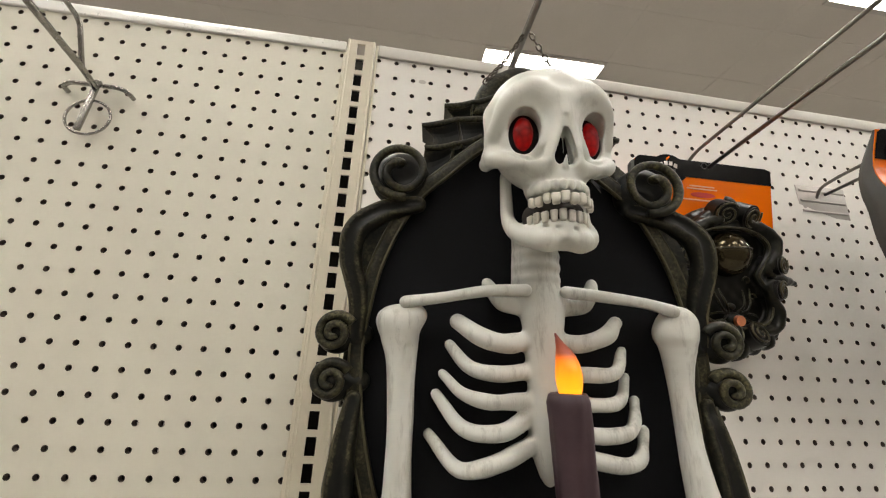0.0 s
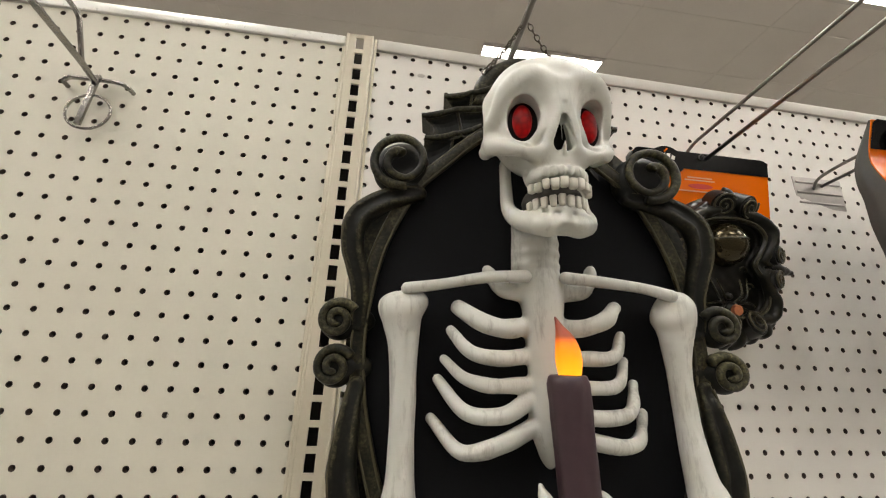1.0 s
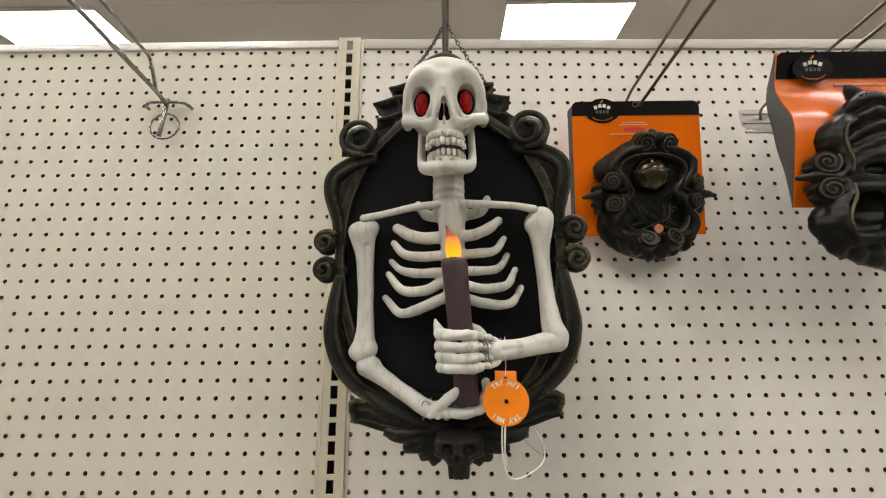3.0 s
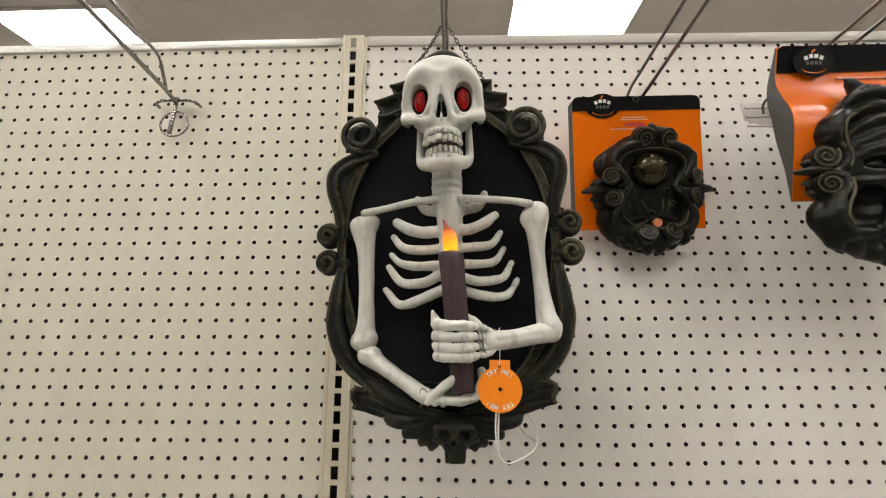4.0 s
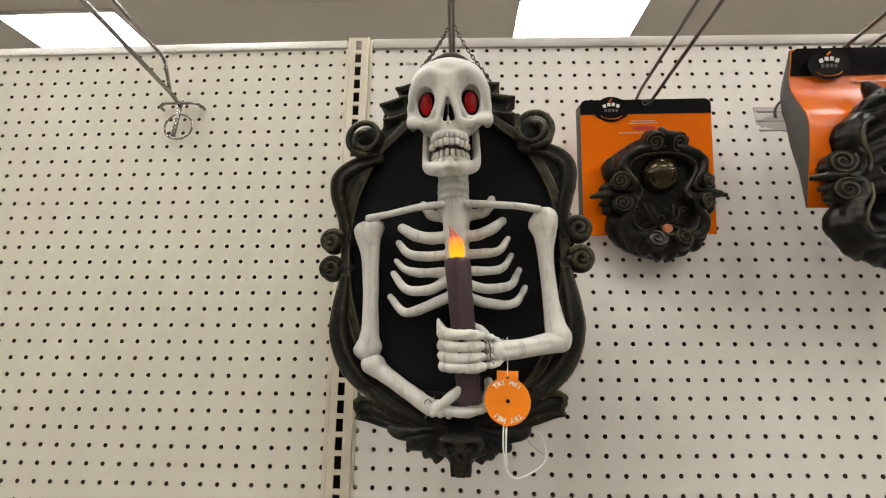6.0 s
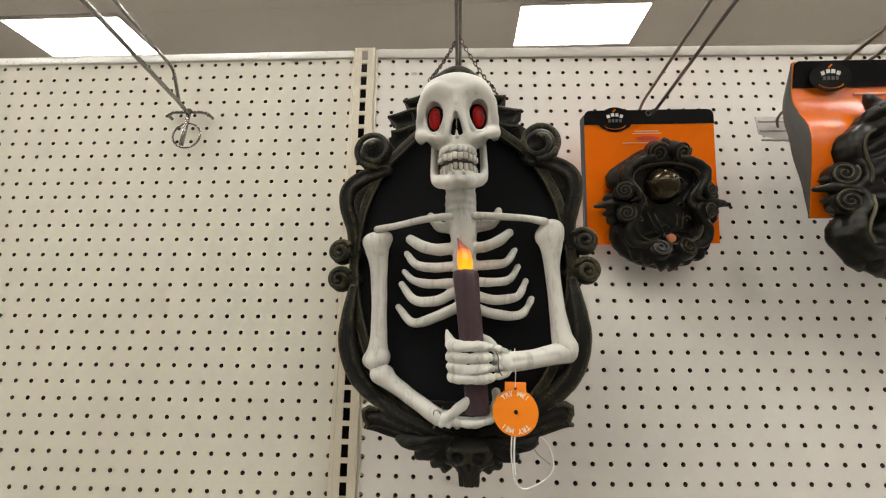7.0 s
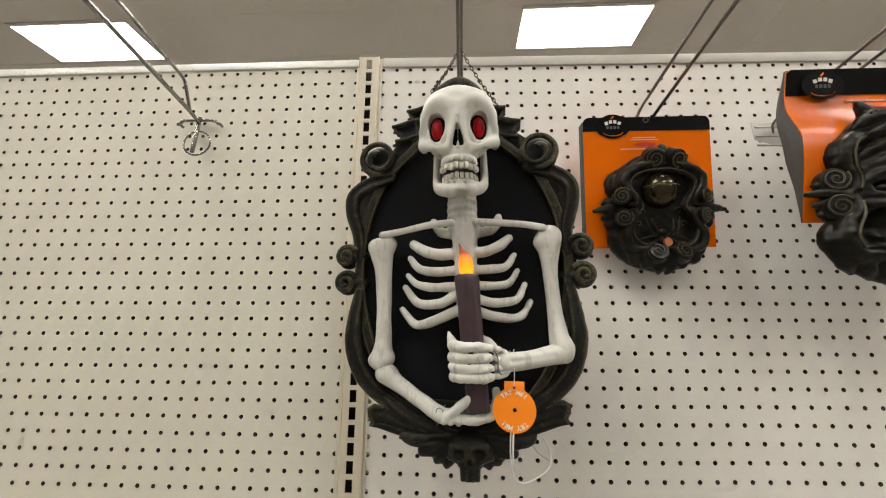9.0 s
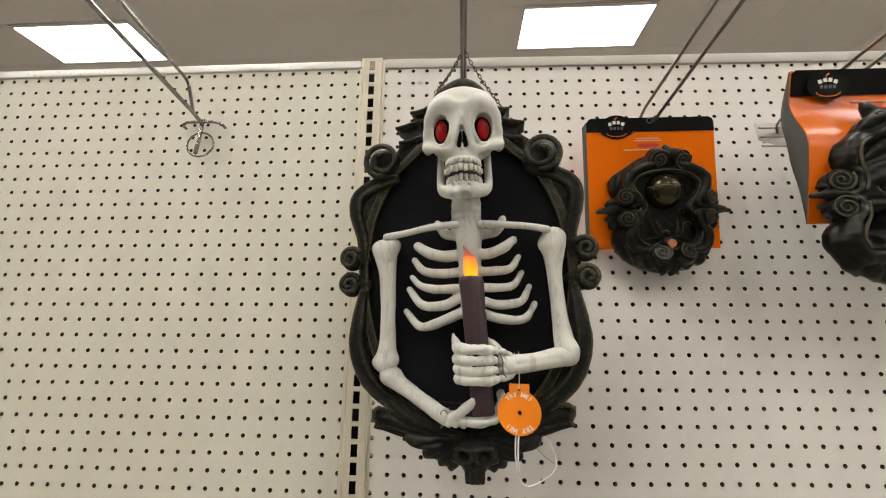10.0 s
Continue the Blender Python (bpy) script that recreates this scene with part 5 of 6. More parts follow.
def cross_bar_hook():
    """An empty hook: a bar let into two holes, a stem with a wire ring, and two arms."""
    t = thing("peg_hook", pose(-0.3070, 0, 1.897), "empty zinc peg hook with a cross bar and ring", "peg hook", "peg hooks")
    bar = bent([(-0.0385, 0.012, -0.006), (-0.0385, -0.010, -0.004), (-0.030, -0.012, 0.001), (0.022, -0.012, 0.0005), (0.034, -0.010, -0.002), (0.0385, 0.010, -0.008)], 0.008)
    tube("cross_bar", bar, 0.0027, M_CHROME, t, sides=10)
    bm = bmesh.new()
    add_box(bm, (-0.0035, -0.0165, -0.064), (0.0035, -0.0125, 0.006), 0.001)
    part("stem", bm, M_CHROME, t, "", True, 40).matrix_local = pose(0.002, 0, 0, 0, 5, 0)
    tube("ring", [(0.0245 * math.cos(a), -0.010, -0.043 + 0.0230 * math.sin(a)) for a in np.linspace(0, 2 * math.pi, 40, endpoint=False)], 0.0016, M_CHROME, t, "thin wire ring", sides=8, closed=True)
    tube("peg", bent([(0.002, -0.014, -0.006), (0.0035, -0.040, 0.001), (0.0065, -0.34, 0.0465)], 0.02), 0.0036, M_CHROME, t, "thick straight peg", sides=10)
    tube("label_wire", bent([(0.002, -0.040, 0.001), (-0.004, -0.056, 0.054), (-0.0065, -0.075, 0.0605), (-0.0085, -0.34, 0.106)], 0.012), 0.0027, M_CHROME, t, sides=10)


cross_bar_hook()
peg_hook("peg_hook", 0.1670, 1.8540, 0.36, "dark wire peg hook carrying the plaque's chain", 0.016, True, True, dx=0.004, rise=0.05)
peg_hook("peg_hook", 0.4730, 1.8500, 0.285, "wire peg hook carrying an orange carded doorbell", 0.026, True, True, y0=0.004, dx=-0.010, label_reach=0.36, rise=0.11)
peg_hook("peg_hook", 0.7265, 1.8700, 0.32, "wire peg hook carrying a bowed orange card", 0.002, True, True, y0=0.010, dx=-0.030, rise=0.10, plate_at=(-0.0165, -0.008))


# ---- carded goods ----
def emblem(parent, m, size):
    """The maker's mark as plain shapes: a dark shield with pale bars and a small spark."""
    bm = bmesh.new()
    ring = [(size * 0.62 * math.cos(a) * (1 if abs(math.cos(a)) < 0.7 else 1.12), size * 0.5 * math.sin(a)) for a in np.linspace(0, 2 * math.pi, 28, endpoint=False)]
    vs = [[bm.verts.new((x, y, z)) for x, z in ring] for y in (0.0, -0.0004)]
    bm.faces.new(vs[0]), bm.faces.new(vs[1][::-1])
    for k in range(28):
        l = (k + 1) % 28
        bm.faces.new((vs[0][k], vs[0][l], vs[1][l], vs[1][k]))
    e = part("emblem", bm, M_CARDBLACK, parent, "black emblem with pale bars")
    e.matrix_local = m
    for k in range(4):
        a = (k - 1.5) * 11
        x = (k - 1.5) * size * 0.17
        b = boxed("emblem_bar", (-size * 0.060, -0.0008, -size * 0.065), (size * 0.060, -0.0004, size * 0.065), M_WHITE, e)
        b.matrix_local = pose(x, 0, size * (0.20 - 0.03 * abs(k - 1.5) ** 2), 0, a, 0)
    for k in range(4):
        x = (k - 1.5) * size * 0.14
        b = boxed("emblem_bar", (x - size * 0.045, -0.0008, -size * 0.10), (x + size * 0.045, -0.0004, size * 0.02), M_CARDGREY, e)
    arc = [(size * 0.40 * math.cos(a), -0.0006, -size * 0.22 + size * 0.16 * math.sin(a)) for a in np.linspace(math.pi * 1.05, math.pi * 1.95, 12)]
    tube("emblem_arc", arc, size * 0.016, M_ORANGE, e, sides=6)
    arc = [(size * (-0.02 + 0.05 * t), -0.0006, size * (0.36 + 0.05 * t)) for t in np.linspace(-1, 1, 4)]
    tube("emblem_spark", arc, size * 0.03, M_ORANGE, e, sides=6)
    return e


def card_face(name, outline, thick, material, parent, label=""):
    bm = bmesh.new()
    vs = [[bm.verts.new((x, y, z)) for x, z in outline] for y in (0.0, -thick)]
    n = len(outline)
    bm.faces.new(vs[0]), bm.faces.new(vs[1][::-1])
    for k in range(n):
        l = (k + 1) % n
        bm.faces.new((vs[0][k], vs[0][l], vs[1][l], vs[1][k]))
    return part(name, bm, material, parent, label)


def round_top(x0, x1, z0, z1, r, n=6):
    out = [(x0, z0)]
    for k in range(n + 1):
        a = math.pi - k / n * math.pi / 2
        out.append((x0 + r + r * math.cos(a), z1 - r + r * math.sin(a)))
    for k in range(n + 1):
        a = math.pi / 2 - k / n * math.pi / 2
        out.append((x1 - r + r * math.cos(a), z1 - r + r * math.sin(a)))
    return out + [(x1, z0)]


def scroll_pair(parent, name, c, r, depth, turn, material, label="", hand=1):
    """A rolled scroll: a drum whose front shows a raised spiral."""
    drum = bmesh.new()
    bmesh.ops.create_cone(drum, segments=28, radius1=r, radius2=r * 0.94, depth=depth, cap_ends=True, matrix=Matrix.Translation((0, depth / 2, 0)) @ pose(0, 0, 0, 90, 0, 0))
    edges = [e for e in drum.edges if e.is_boundary is False and abs(e.calc_face_angle(0)) > 0.8]
    bmesh.ops.bevel(drum, geom=edges, offset=r * 0.14, segments=2, affect="EDGES")
    d = part(name, drum, M_SCROLL, parent, label, True, 50)
    d.matrix_local = Matrix.Translation(c) @ turn
    pts = []
    for i in range(40):
        t = i / 39
        a = hand * 2.2 * 2 * math.pi * t + 0.6
        q = r * (0.93 - 0.85 * t)
        pts.append((q * math.cos(a), -0.0006 - 0.0016 * t, q * math.sin(a)))
    tube("spiral_ridge", pts, [r * (0.085 - 0.03 * i / 39) for i in range(40)], M_RUBBED, d, sides=7)
    return d


def ring_line(points, n):
    """A closed smooth line through a few control points."""
    p = [tuple(q) for q in points]
    q = spline(p[-3:] + p + p[:3], (len(p) + 5) * n + 1)
    return q[3 * n:(len(p) + 3) * n]


def doorbell_card():
    """An orange hanging card with a black header, and the scrolled doorbell fixed to it."""
    t = thing("carded_doorbell", pose(0.4658, -0.0532, 1.8623, 8.1, -0.7, 1.2), "orange hanging card holding a black scrolled doorbell", "doorbell")
    card = card_face("card", round_top(-0.1004, 0.1004, -0.2104, 0.0, 0.010), 0.0012, M_ORANGE, t, "glossy orange card")
    head = card_face("card_header", round_top(-0.1004, 0.1004, -0.0225, 0.0004, 0.010), 0.0006, M_CARDBLACK, card, "black header strip")
    head.matrix_local = Matrix.Translation((0, -0.0014, 0))
    card_face("card_edge", [(-0.1046, -0.205), (-0.1006, -0.2104), (-0.1006, -0.0060), (-0.1046, -0.012)], 0.008, M_CARDGREY, card, "grey folded edge").matrix_local = Matrix.Translation((0, 0.006, 0))
    emblem(card, Matrix.Translation((-0.0529, -0.0022, -0.0150)), 0.0400)
    for zz, w, x in ((-0.0335, 0.036, -0.004), (-0.0370, 0.044, -0.004), (-0.0520, 0.060, -0.012)):
        boxed("print_bar", (x - w / 2, -0.0020, zz - 0.0008), (x + w / 2, -0.0013, zz + 0.0008), M_PALEPRINT, card)
    card_face("print_oval", [(-0.003 + 0.018 * math.cos(a), -0.0450 + 0.0034 * math.sin(a)) for a in np.linspace(0, 2 * math.pi, 24, endpoint=False)], 0.0005, M_REDPRINT, card).matrix_local = Matrix.Translation((0, -0.0014, 0))
    tube("hang_hole", [(-0.0005 + 0.004 * math.cos(a), -0.0024, -0.005 + 0.004 * math.sin(a)) for a in np.linspace(0, 2 * math.pi, 16, endpoint=False)], 0.0007, M_CARDGREY, card, sides=6, closed=True)

    o = lambda x, z, w: (x, -w - 0.003, z)
    f = Field((-0.105, -0.066, -0.262), (0.112, 0.0, -0.040), 0.0013)
    outer = ring_line([(0.008, -0.068), (0.030, -0.070), (0.050, -0.088), (0.065, -0.102), (0.069, -0.120), (0.060, -0.139), (0.053, -0.151), (0.060, -0.162), (0.071, -0.185), (0.072, -0.206), (0.060, -0.227), (0.035, -0.240), (0.008, -0.246), (-0.022, -0.240), (-0.046, -0.226), (-0.061, -0.205), (-0.060, -0.184), (-0.050, -0.163), (-0.044, -0.151), (-0.051, -0.138), (-0.063, -0.121), (-0.061, -0.102), (-0.044, -0.088), (-0.016, -0.070)], 5)
    inner = ring_line([(0.008, -0.094), (0.034, -0.098), (0.049, -0.108), (0.052, -0.120), (0.044, -0.136), (0.036, -0.150), (0.044, -0.164), (0.052, -0.185), (0.047, -0.203), (0.030, -0.211), (0.008, -0.213), (-0.016, -0.211), (-0.036, -0.202), (-0.043, -0.186), (-0.036, -0.164), (-0.028, -0.150), (-0.034, -0.136), (-0.044, -0.120), (-0.042, -0.108), (-0.026, -0.098)], 6)
    f.plate([(0.004 + (x - 0.004) * 0.97, z) for x, z in outer], 0.002, 0.036, 0.008, 0.004)
    f.plate([(0.002 + (x - 0.004) * 1.10, -0.157 + (z + 0.157) * 1.03) for x, z in outer], 0.000, 0.021, 0.008, 0.006)
    f.plate(inner, 0.025, 0.075, 0.003, 0.004, cut=True)
    # the raised lip round the dish, with finer flutes outside it
    n = len(inner)
    for mix, r, w in ((0.0, 0.0030, 0.0345), (0.30, 0.0015, 0.0362), (0.55, 0.0015, 0.0355), (0.78, 0.0015, 0.0325)):
        line = []
        for k in range(n + 1):
            p = inner[k % n]
            q = outer[int(np.argmin(((outer - p) ** 2).sum(1)))]
            line.append(o(*(p + (q - p) * mix), w - 0.003))
        f.rod(line, [r] * (n + 1), 0.0016, n=n)
    # rolled shoulders that sweep from the top scrolls down into the side scrolls
    for s in (-1, 1):
        q = lambda x, z, w: o(0.004 + s * x, z, w)
        f.rod([q(0.018, -0.086, 0.034), q(0.040, -0.092, 0.034), q(0.056, -0.104, 0.034), q(0.057, -0.119, 0.035), q(0.047, -0.134, 0.036), q(0.043, -0.144, 0.036), q(0.052, -0.149, 0.035)], [0.0055, 0.0060, 0.0066, 0.0066, 0.0056, 0.0040, 0.0025], 0.003, n=34)
        f.rod([q(0.050, -0.156, 0.035), q(0.043, -0.160, 0.036), q(0.048, -0.176, 0.035), q(0.057, -0.192, 0.034), q(0.053, -0.209, 0.034), q(0.036, -0.215, 0.035), q(0.020, -0.207, 0.036)], [0.0025, 0.0040, 0.0055, 0.0064, 0.0062, 0.0050, 0.0030], 0.003, n=34)
        # pointed leaves at the waist
        for dz, far, w in ((0.0, 0.101, 0.020), (0.011, 0.086, 0.016), (-0.011, 0.086, 0.015), (-0.022, 0.076, 0.012)):
            f.rod([q(0.056, -0.152 + 0.6 * dz, w - 0.002), q(0.074, -0.152 + dz, w + 0.002), q(0.97 * far, -0.154 + dz, w - 0.002)], [0.0095, 0.0078, 0.0034], 0.0025, n=12)
        # overlapping leaves under the foot scrolls
        for k in range(3):
            f.rod([q(0.010 + 0.017 * k, -0.228 + 0.004 * k, 0.026), q(0.009 + 0.018 * k, -0.241 + 0.006 * k, 0.026), q(0.006 + 0.018 * k, -0.251 + 0.008 * k, 0.018)], [0.0085, 0.0080, 0.0025], 0.002, n=10)
    f.rod([o(0.008, -0.072, 0.020), o(0.0095, -0.062, 0.024), o(0.0102, -0.0520, 0.020)], [0.0100, 0.0075, 0.0015], 0.003, n=10)
    for x in (-0.004, 0.022):
        f.rod([o(x, -0.074, 0.018), o(x + 0.002, -0.064, 0.022), o(x + 0.004, -0.058, 0.018)], [0.0080, 0.0055, 0.0015], 0.003, n=10)
    f.rough(0.0003, 0.010, 21)
    body = f.put("bell_body", M_KNOCKER, t, "black scrolled bell plate rubbed with dull gold", rounds=0)
    for x, z, r, hand, rz, rx in ((-0.0090, -0.0800, 0.0152, 1, -12, 24), (0.0256, -0.0810, 0.0150, -1, 14, 24), (-0.0600, -0.1355, 0.0138, 1, -18, 0), (-0.0580, -0.1675, 0.0138, -1, -18, 0), (0.0640, -0.1355, 0.0130, -1, 24, 0), (0.0615, -0.1665, 0.0130, 1, 24, 0), (-0.0109, -0.2180, 0.0152, -1, -6, -26), (0.0282, -0.2178, 0.0152, 1, 8, -26)):
        scroll_pair(body, "scroll", o(x, z, 0.040), r, 0.024, pose(0, 0, 0, rx, 0, rz), M_KNOCKER, "", hand)
    lip = [o(*q, 0.0352) for q in ring_line([tuple(q) for q in inner[::6]], 4)]
    tube("rubbed_lip", lip, 0.0011, M_RUBBED, body, "lip rubbed with dull gold", sides=6, closed=True)
    # eyeball under its lid
    g = Field((-0.030, -0.065, -0.160), (0.038, 0.0, -0.090), 0.0012)
    c = o(0.0032, -0.1255, 0.021)
    g.ball(c, 0.0275, 0.001)
    eye = g.put("eyeball", M_BALL, body, "glossy dark bronze eyeball")
    tube("lid_line", [(c[0] + 0.0279 * math.cos(a) * math.cos(0.20), c[1] - 0.0279 * math.sin(a) * math.cos(0.20), c[2] + 0.0279 * math.sin(0.20) + 0.0008 * math.sin(2 * a)) for a in np.linspace(0.3, 2.84, 24)], 0.0006, M_KNOCKER, eye, sides=6)
    # spider with the push button on its back
    s = Field((-0.05, -0.05, -0.225), (0.06, -0.01, -0.150), 0.001)
    s.ball(o(0.0058, -0.2045, 0.026), (0.0100, 0.0085, 0.0100), 0.002)
    s.ball(o(0.0030, -0.1885, 0.026), (0.0052, 0.0055, 0.0045), 0.001)
    for q in (-1, 1):
        for x1, z1, x2, z2 in ((0.012, -0.186, 0.016, -0.168), (0.018, -0.190, 0.026, -0.166), (0.022, -0.196, 0.036, -0.200), (0.018, -0.204, 0.034, -0.208)):
            s.rod([o(0.0045 + q * 0.005, -0.197, 0.027), o(0.0045 + q * x1, z1, 0.032), o(0.0045 + q * x2, z2, 0.026)], [0.0015, 0.0014, 0.0009], 0.001, n=10)
    s.put("spider", M_KNOCKER, body, "raised spider ornament", rounds=0)
    bm = bmesh.new()
    bmesh.ops.create_cone(bm, segments=20, radius1=0.0068, radius2=0.0060, depth=0.004, cap_ends=True, matrix=Matrix.Translation(o(0.0064, -0.2048, 0.0350)) @ pose(0, 0, 0, 90))
    part("push_button", bm, M_BUTTON, body, "orange-lit round push button", True, 40)
    for x, z, h in ((-0.0250, -0.157, 1), (0.0310, -0.156, -1), (-0.0300, -0.176, -1), (0.0370, -0.176, 1)):
        pts = [(x + h * 0.006 * (1 - 0.85 * t) * math.cos(5.5 * t), 0, z + 0.006 * (1 - 0.85 * t) * math.sin(5.5 * t)) for t in np.linspace(0, 1, 18)]
        tube("small_curl", [o(a, b, 0.0225) for a, _, b in pts], 0.0011, M_RUBBED, body, sides=6)


M_BALL = surface("glossy_bronze_ball", (0.070, 0.055, 0.026), (0.022, 0.018, 0.010), 0.15, metal=0.65, big=35, fine=300, bump=0.03, rough_var=0.05)
M_BUTTON = surface("copper_button", (0.62, 0.22, 0.10), (0.40, 0.13, 0.06), 0.35, big=180, fine=600, bump=0.2)
doorbell_card()


def knocker_card():
    """A bowed orange card with a grey back, and the larger scrolled knocker on it."""
    t = thing("carded_door_knocker", pose(0.723, -0.136, 1.867, 0, 0, 0), "bowed glossy orange card holding a black scrolled door knocker", "door knocker")
    # front sheet bends in a slow S from the header down
    n, m = 26, 22

    bulge = spline([(0.0, -0.002), (0.2, 0.009), (0.32, 0.004), (0.46, -0.007), (0.62, -0.004), (1.0, 0.016)], 80)
    gap = spline([(0.0, 0.002), (0.2, 0.014), (0.5, 0.032), (0.8, 0.013), (1.0, 0.001)], 60)
    along = lambda table, v: float(np.interp(v, table[:, 0], table[:, 1]))

    def front(u, v):
        return (-0.1015 + 0.2265 * u, along(bulge, v) * (1 - 0.25 * u), 0.0134 - 0.2136 * v)

    verts = [front(i / (m - 1), j / (n - 1)) for j in range(n) for i in range(m)]
    verts += [(x, y + 0.0012, z) for x, y, z in verts]
    faces = [(j * m + i, j * m + i + 1, (j + 1) * m + i + 1, (j + 1) * m + i) for j in range(n - 1) for i in range(m - 1)]
    k = n * m
    faces += [tuple(k + q for q in reversed(f)) for f in faces]
    faces += [(j * m, (j + 1) * m, k + (j + 1) * m, k + j * m) for j in range(n - 1)]
    faces += [(i + 1, i, k + i, k + i + 1) for i in range(m - 1)]
    faces += [((n - 1) * m + i, (n - 1) * m + i + 1, k + (n - 1) * m + i + 1, k + (n - 1) * m + i) for i in range(m - 1)]
    card = mesh_object("card", verts, faces, M_GLOSS, t, "glossy orange front bent in a slow S", smooth=True)
    card.data.set_sharp_from_angle(angle=radians(50))
    # header strip follows the sheet
    verts, faces = [], []
    for j in range(9):
        for i in range(m):
            v, u = 0.160 * j / 8, i / (m - 1)
            x, y, z = front(u, v)
            if j == 0:
                x += 0.006 * max(0.0, 1 - 8 * u)
                z += 0.0006
            verts.append((x, y - 0.0012, z))
    faces = [(j * m + i, j * m + i + 1, (j + 1) * m + i + 1, (j + 1) * m + i) for j in range(8) for i in range(m - 1)]
    mesh_object("card_header", verts, faces, M_CARDBLACK, card, "black header strip", smooth=True)
    # grey back sheet, seen at the open side
    verts = []
    for j in range(n):
        v = j / (n - 1)
        a, g = front(0, v), along(gap, v)
        verts.append((a[0] + 0.0008, a[1] + 0.0014, a[2]))
        verts.append((a[0] - 0.0010, a[1] + g * 0.5 + 0.0016, a[2]))
        verts.append((a[0] + 0.0005, a[1] + g + 0.0020, a[2]))
        verts.append((0.124, a[1] + g + 0.004, a[2]))
    faces = [(j * 4 + i, j * 4 + i + 1, (j + 1) * 4 + i + 1, (j + 1) * 4 + i) for j in range(n - 1) for i in range(3)]
    side = mesh_object("card_back", verts, faces, M_CARDGREY, t, "dull grey card back bowed away from the front", smooth=True)
    emblem(card, Matrix.Translation((-0.0560, -0.0010, -0.0095)) @ pose(0, 0, 0, 10, 0, 0), 0.0400)
    for zz, w, x, mt in ((-0.0300, 0.090, 0.022, M_PALEPRINT), (-0.0400, 0.046, 0.010, M_REDPRINT), (-0.0540, 0.080, 0.022, M_PALEPRINT)):
        boxed("print_bar", (x - w / 2, along(bulge, (0.0134 - zz) / 0.2136) * 0.80 - 0.0012, zz - 0.0010), (x + w / 2, along(bulge, (0.0134 - zz) / 0.2136) * 0.80 + 0.0016, zz + 0.0010), mt, card)

    o = lambda x, z, w: (0.008 + x, 0.006 - 0.62 * w, z)
    f = Field((-0.138, -0.068, -0.302), (0.140, 0.016, -0.030), 0.0017)
    half = [(0.0, -0.060), (0.036, -0.070), (0.056, -0.090), (0.074, -0.104), (0.078, -0.124), (0.072, -0.145), (0.073, -0.172), (0.081, -0.196), (0.099, -0.214), (0.104, -0.234), (0.092, -0.251), (0.078, -0.262), (0.068, -0.272), (0.030, -0.286)]
    outer = ring_line(half + [(0.0, -0.290)] + [(-x, z) for x, z in half[:0:-1]], 4)
    f.plate(outer, -0.004, 0.015, 0.007, 0.004)
    f.ball(o(0.0, -0.170, 0.026), (0.066, 0.026, 0.090), 0.010)
    for s in (-1, 1):
        q = lambda x, z, w: o(s * x, z, w)
        # rolled shoulder, and the band that hangs from it into the upper scroll
        f.rod([q(0.030, -0.088, 0.032), q(0.048, -0.095, 0.034), q(0.064, -0.104, 0.034), q(0.072, -0.119, 0.033), q(0.071, -0.136, 0.033), q(0.066, -0.150, 0.036), q(0.070, -0.166, 0.038), q(0.082, -0.172, 0.038)], [0.008, 0.0095, 0.0110, 0.0110, 0.0090, 0.0065, 0.0050, 0.0040], 0.004, n=40)
        f.rod([q(0.082, -0.176, 0.038), q(0.071, -0.182, 0.038), q(0.074, -0.198, 0.038), q(0.086, -0.213, 0.036), q(0.093, -0.229, 0.035), q(0.088, -0.243, 0.034), q(0.076, -0.252, 0.034), q(0.050, -0.250, 0.034)], [0.0040, 0.0055, 0.0080, 0.0115, 0.0130, 0.0125, 0.0110, 0.0080], 0.004, n=40)
        # leaves at the waist
        for dz, far, w in ((0.0, 0.121, 0.026), (0.013, 0.108, 0.020), (-0.013, 0.110, 0.018), (-0.024, 0.104, 0.014)):
            f.rod([q(0.074, -0.170 + 0.6 * dz, w - 0.002), q(0.095, -0.170 + dz, w + 0.003), q(far, -0.171 + dz, w - 0.002)], [0.0105, 0.0080, 0.0030], 0.003, n=12)
        # overlapping leaves along the lower edge
        for k in range(4):
            f.rod([q(0.094 - 0.022 * k, -0.246 - 0.009 * k, 0.022), q(0.090 - 0.021 * k, -0.259 - 0.008 * k, 0.024), q(0.082 - 0.020 * k, -0.270 - 0.006 * k, 0.016)], [0.011, 0.010, 0.004], 0.003, n=10)
        # locks that roll back from the brow
        for k in range(4):
            z = -0.074 - 0.020 * k
            f.rod([q(0.004, z - 0.004, 0.044), q(0.024, z + 0.004, 0.047), q(0.044, z - 0.004, 0.040), q(0.055 + 0.002 * k, z - 0.016, 0.032)], [0.0095, 0.0100, 0.0085, 0.0040], 0.0025, n=20)
            f.rod([q(0.006, z + 0.002, 0.0545), q(0.026, z + 0.009, 0.0570), q(0.046, z, 0.048)], [0.0009, 0.0012, 0.0009], 0.0010, cut=True, n=14)
        f.rod([q(0.026, -0.064, 0.030), q(0.034, -0.054, 0.032), q(0.0365, -0.044, 0.026)], [0.010, 0.0075, 0.0022], 0.003, n=10)
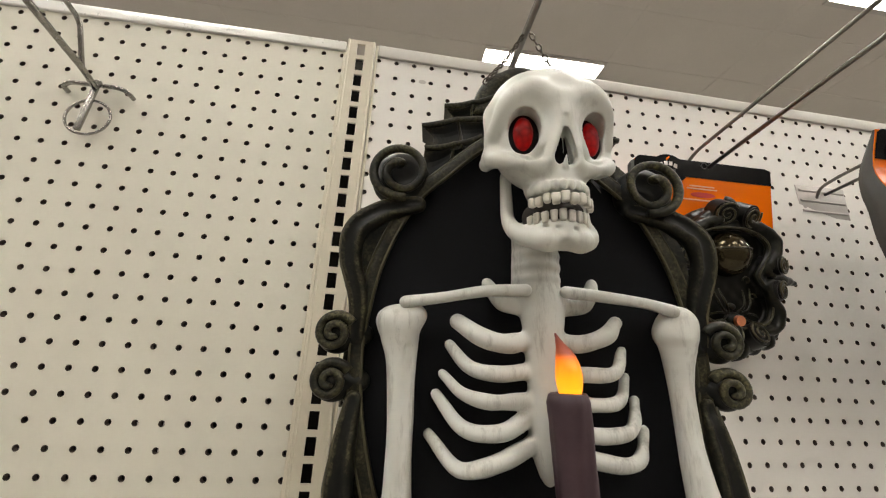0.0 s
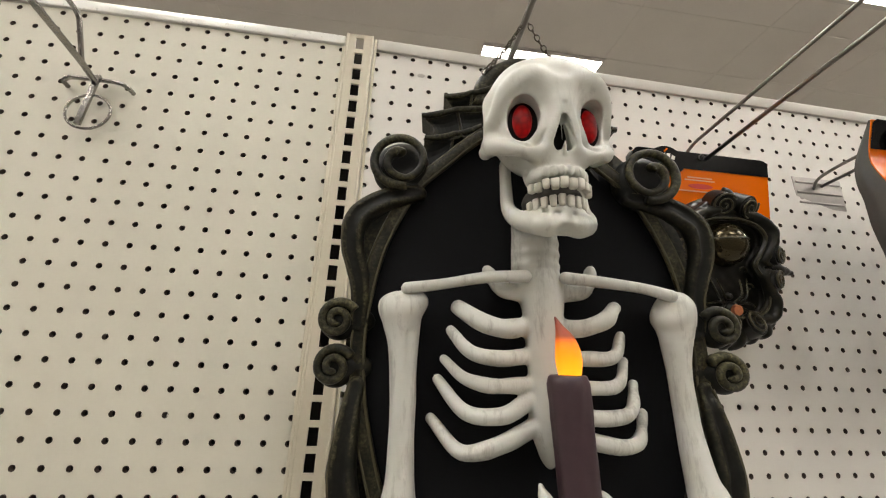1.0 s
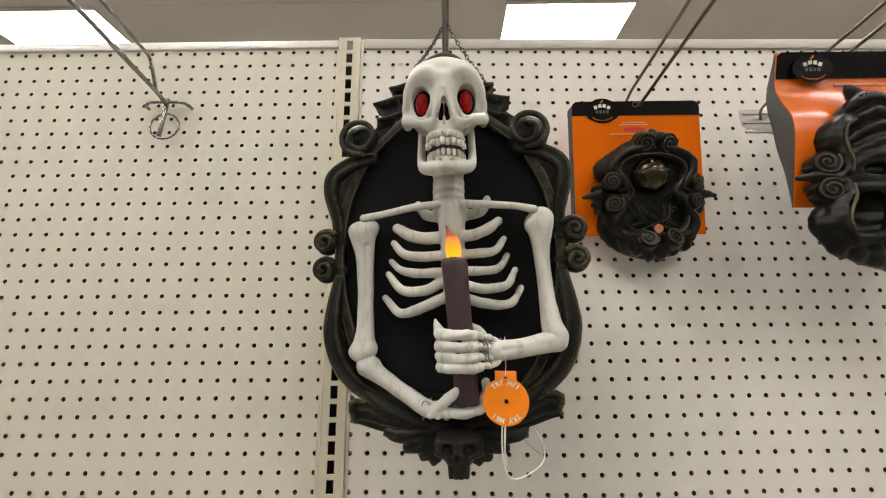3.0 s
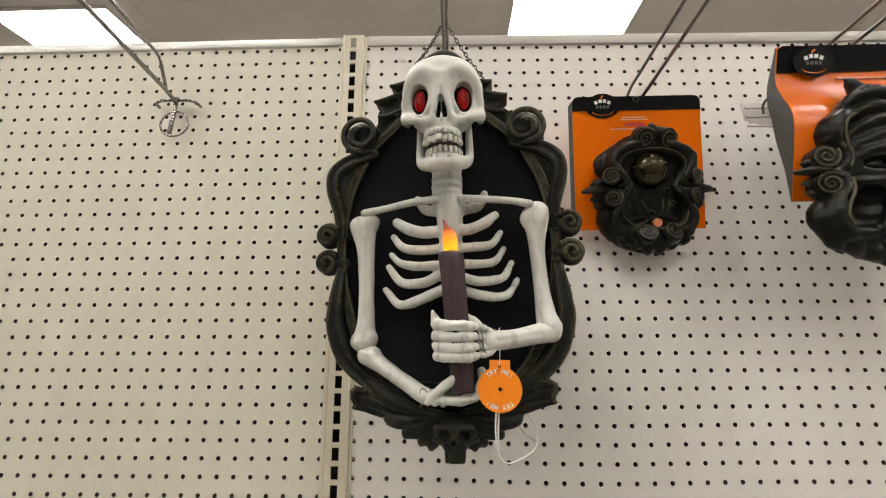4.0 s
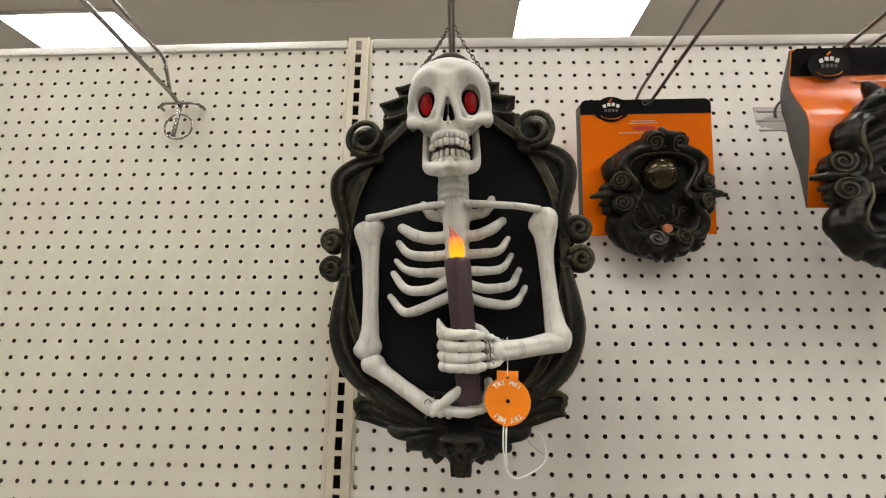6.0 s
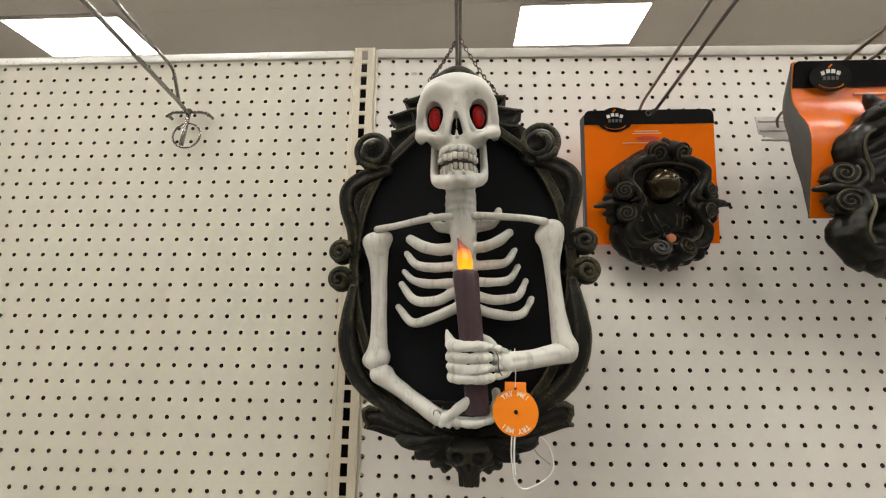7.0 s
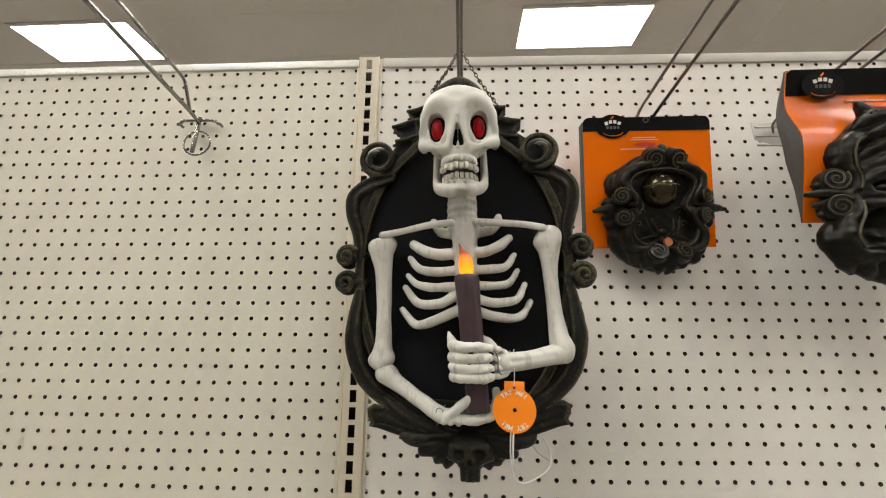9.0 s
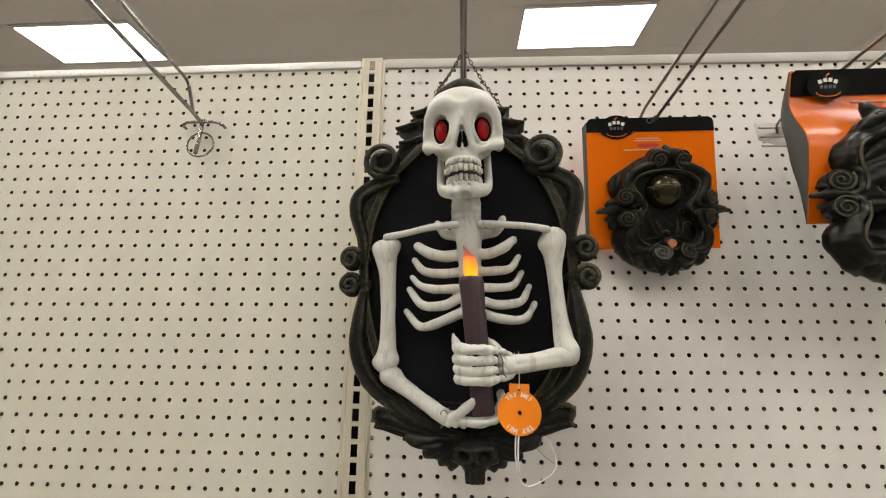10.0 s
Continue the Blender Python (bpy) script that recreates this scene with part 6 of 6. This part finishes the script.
        # brow, eye, cheek and nostril round the open mouth
        f.rod([q(0.004, -0.160, 0.052), q(0.022, -0.150, 0.052), q(0.042, -0.150, 0.046), q(0.060, -0.160, 0.038)], [0.0070, 0.0085, 0.0075, 0.0040], 0.003, n=20)
        f.ball(q(0.036, -0.166, 0.050), (0.0165, 0.012, 0.0085), 0.002, cut=True)
        f.ball(q(0.036, -0.166, 0.036), (0.0125, 0.009, 0.0090), 0.001)
        f.rod([q(0.010, -0.182, 0.054), q(0.026, -0.186, 0.052), q(0.044, -0.190, 0.046), q(0.058, -0.186, 0.040)], [0.0075, 0.0085, 0.0075, 0.0045], 0.003, n=20)
        f.ball(q(0.054, -0.216, 0.056), (0.027, 0.024, 0.022), 0.003, cut=True)
        f.rod([q(0.022, -0.200, 0.050), q(0.026, -0.225, 0.050), q(0.040, -0.246, 0.044)], [0.0085, 0.0090, 0.0070], 0.004, n=16)
    f.rough(0.0004, 0.012, 22)
    body = f.put("knocker_body", M_KNOCKER, t, "black scrolled knocker plate rubbed with dull gold", rounds=0)
    for s in (-1, 1):
        for x, z, hand in ((0.0900, -0.1535, 1), (0.0905, -0.1895, -1)):
            scroll_pair(body, "scroll", o(s * x, z, 0.040), 0.0165, 0.022, pose(0, 0, 0, 0, 0, -14 if s < 0 else 14), M_KNOCKER, "", hand * s)
        for line in ([(0.046, -0.098, 0.0500), (0.060, -0.106, 0.0510), (0.065, -0.121, 0.0500), (0.064, -0.138, 0.0480), (0.060, -0.152, 0.0460), (0.064, -0.168, 0.0450)], [(0.066, -0.183, 0.0460), (0.069, -0.200, 0.0500), (0.079, -0.216, 0.0530), (0.084, -0.230, 0.0540), (0.079, -0.242, 0.0520)]):
            tube("rubbed_edge", spline([o(s * x, z, w - 0.0014) for x, z, w in line], 36), 0.0022, M_RUBBED, body, "edge rubbed with dull gold", sides=6)
        for k in range(9):
            bm = bmesh.new()
            bmesh.ops.create_icosphere(bm, subdivisions=1, radius=0.0022, matrix=Matrix.Translation(o(s * (0.022 + 0.0046 * k), -0.1775 - 0.003 * math.sin(k * 0.4), 0.0475 - 0.0009 * k)))
            part("bead", bm, M_RUBBED, body, "", True)


knocker_card()
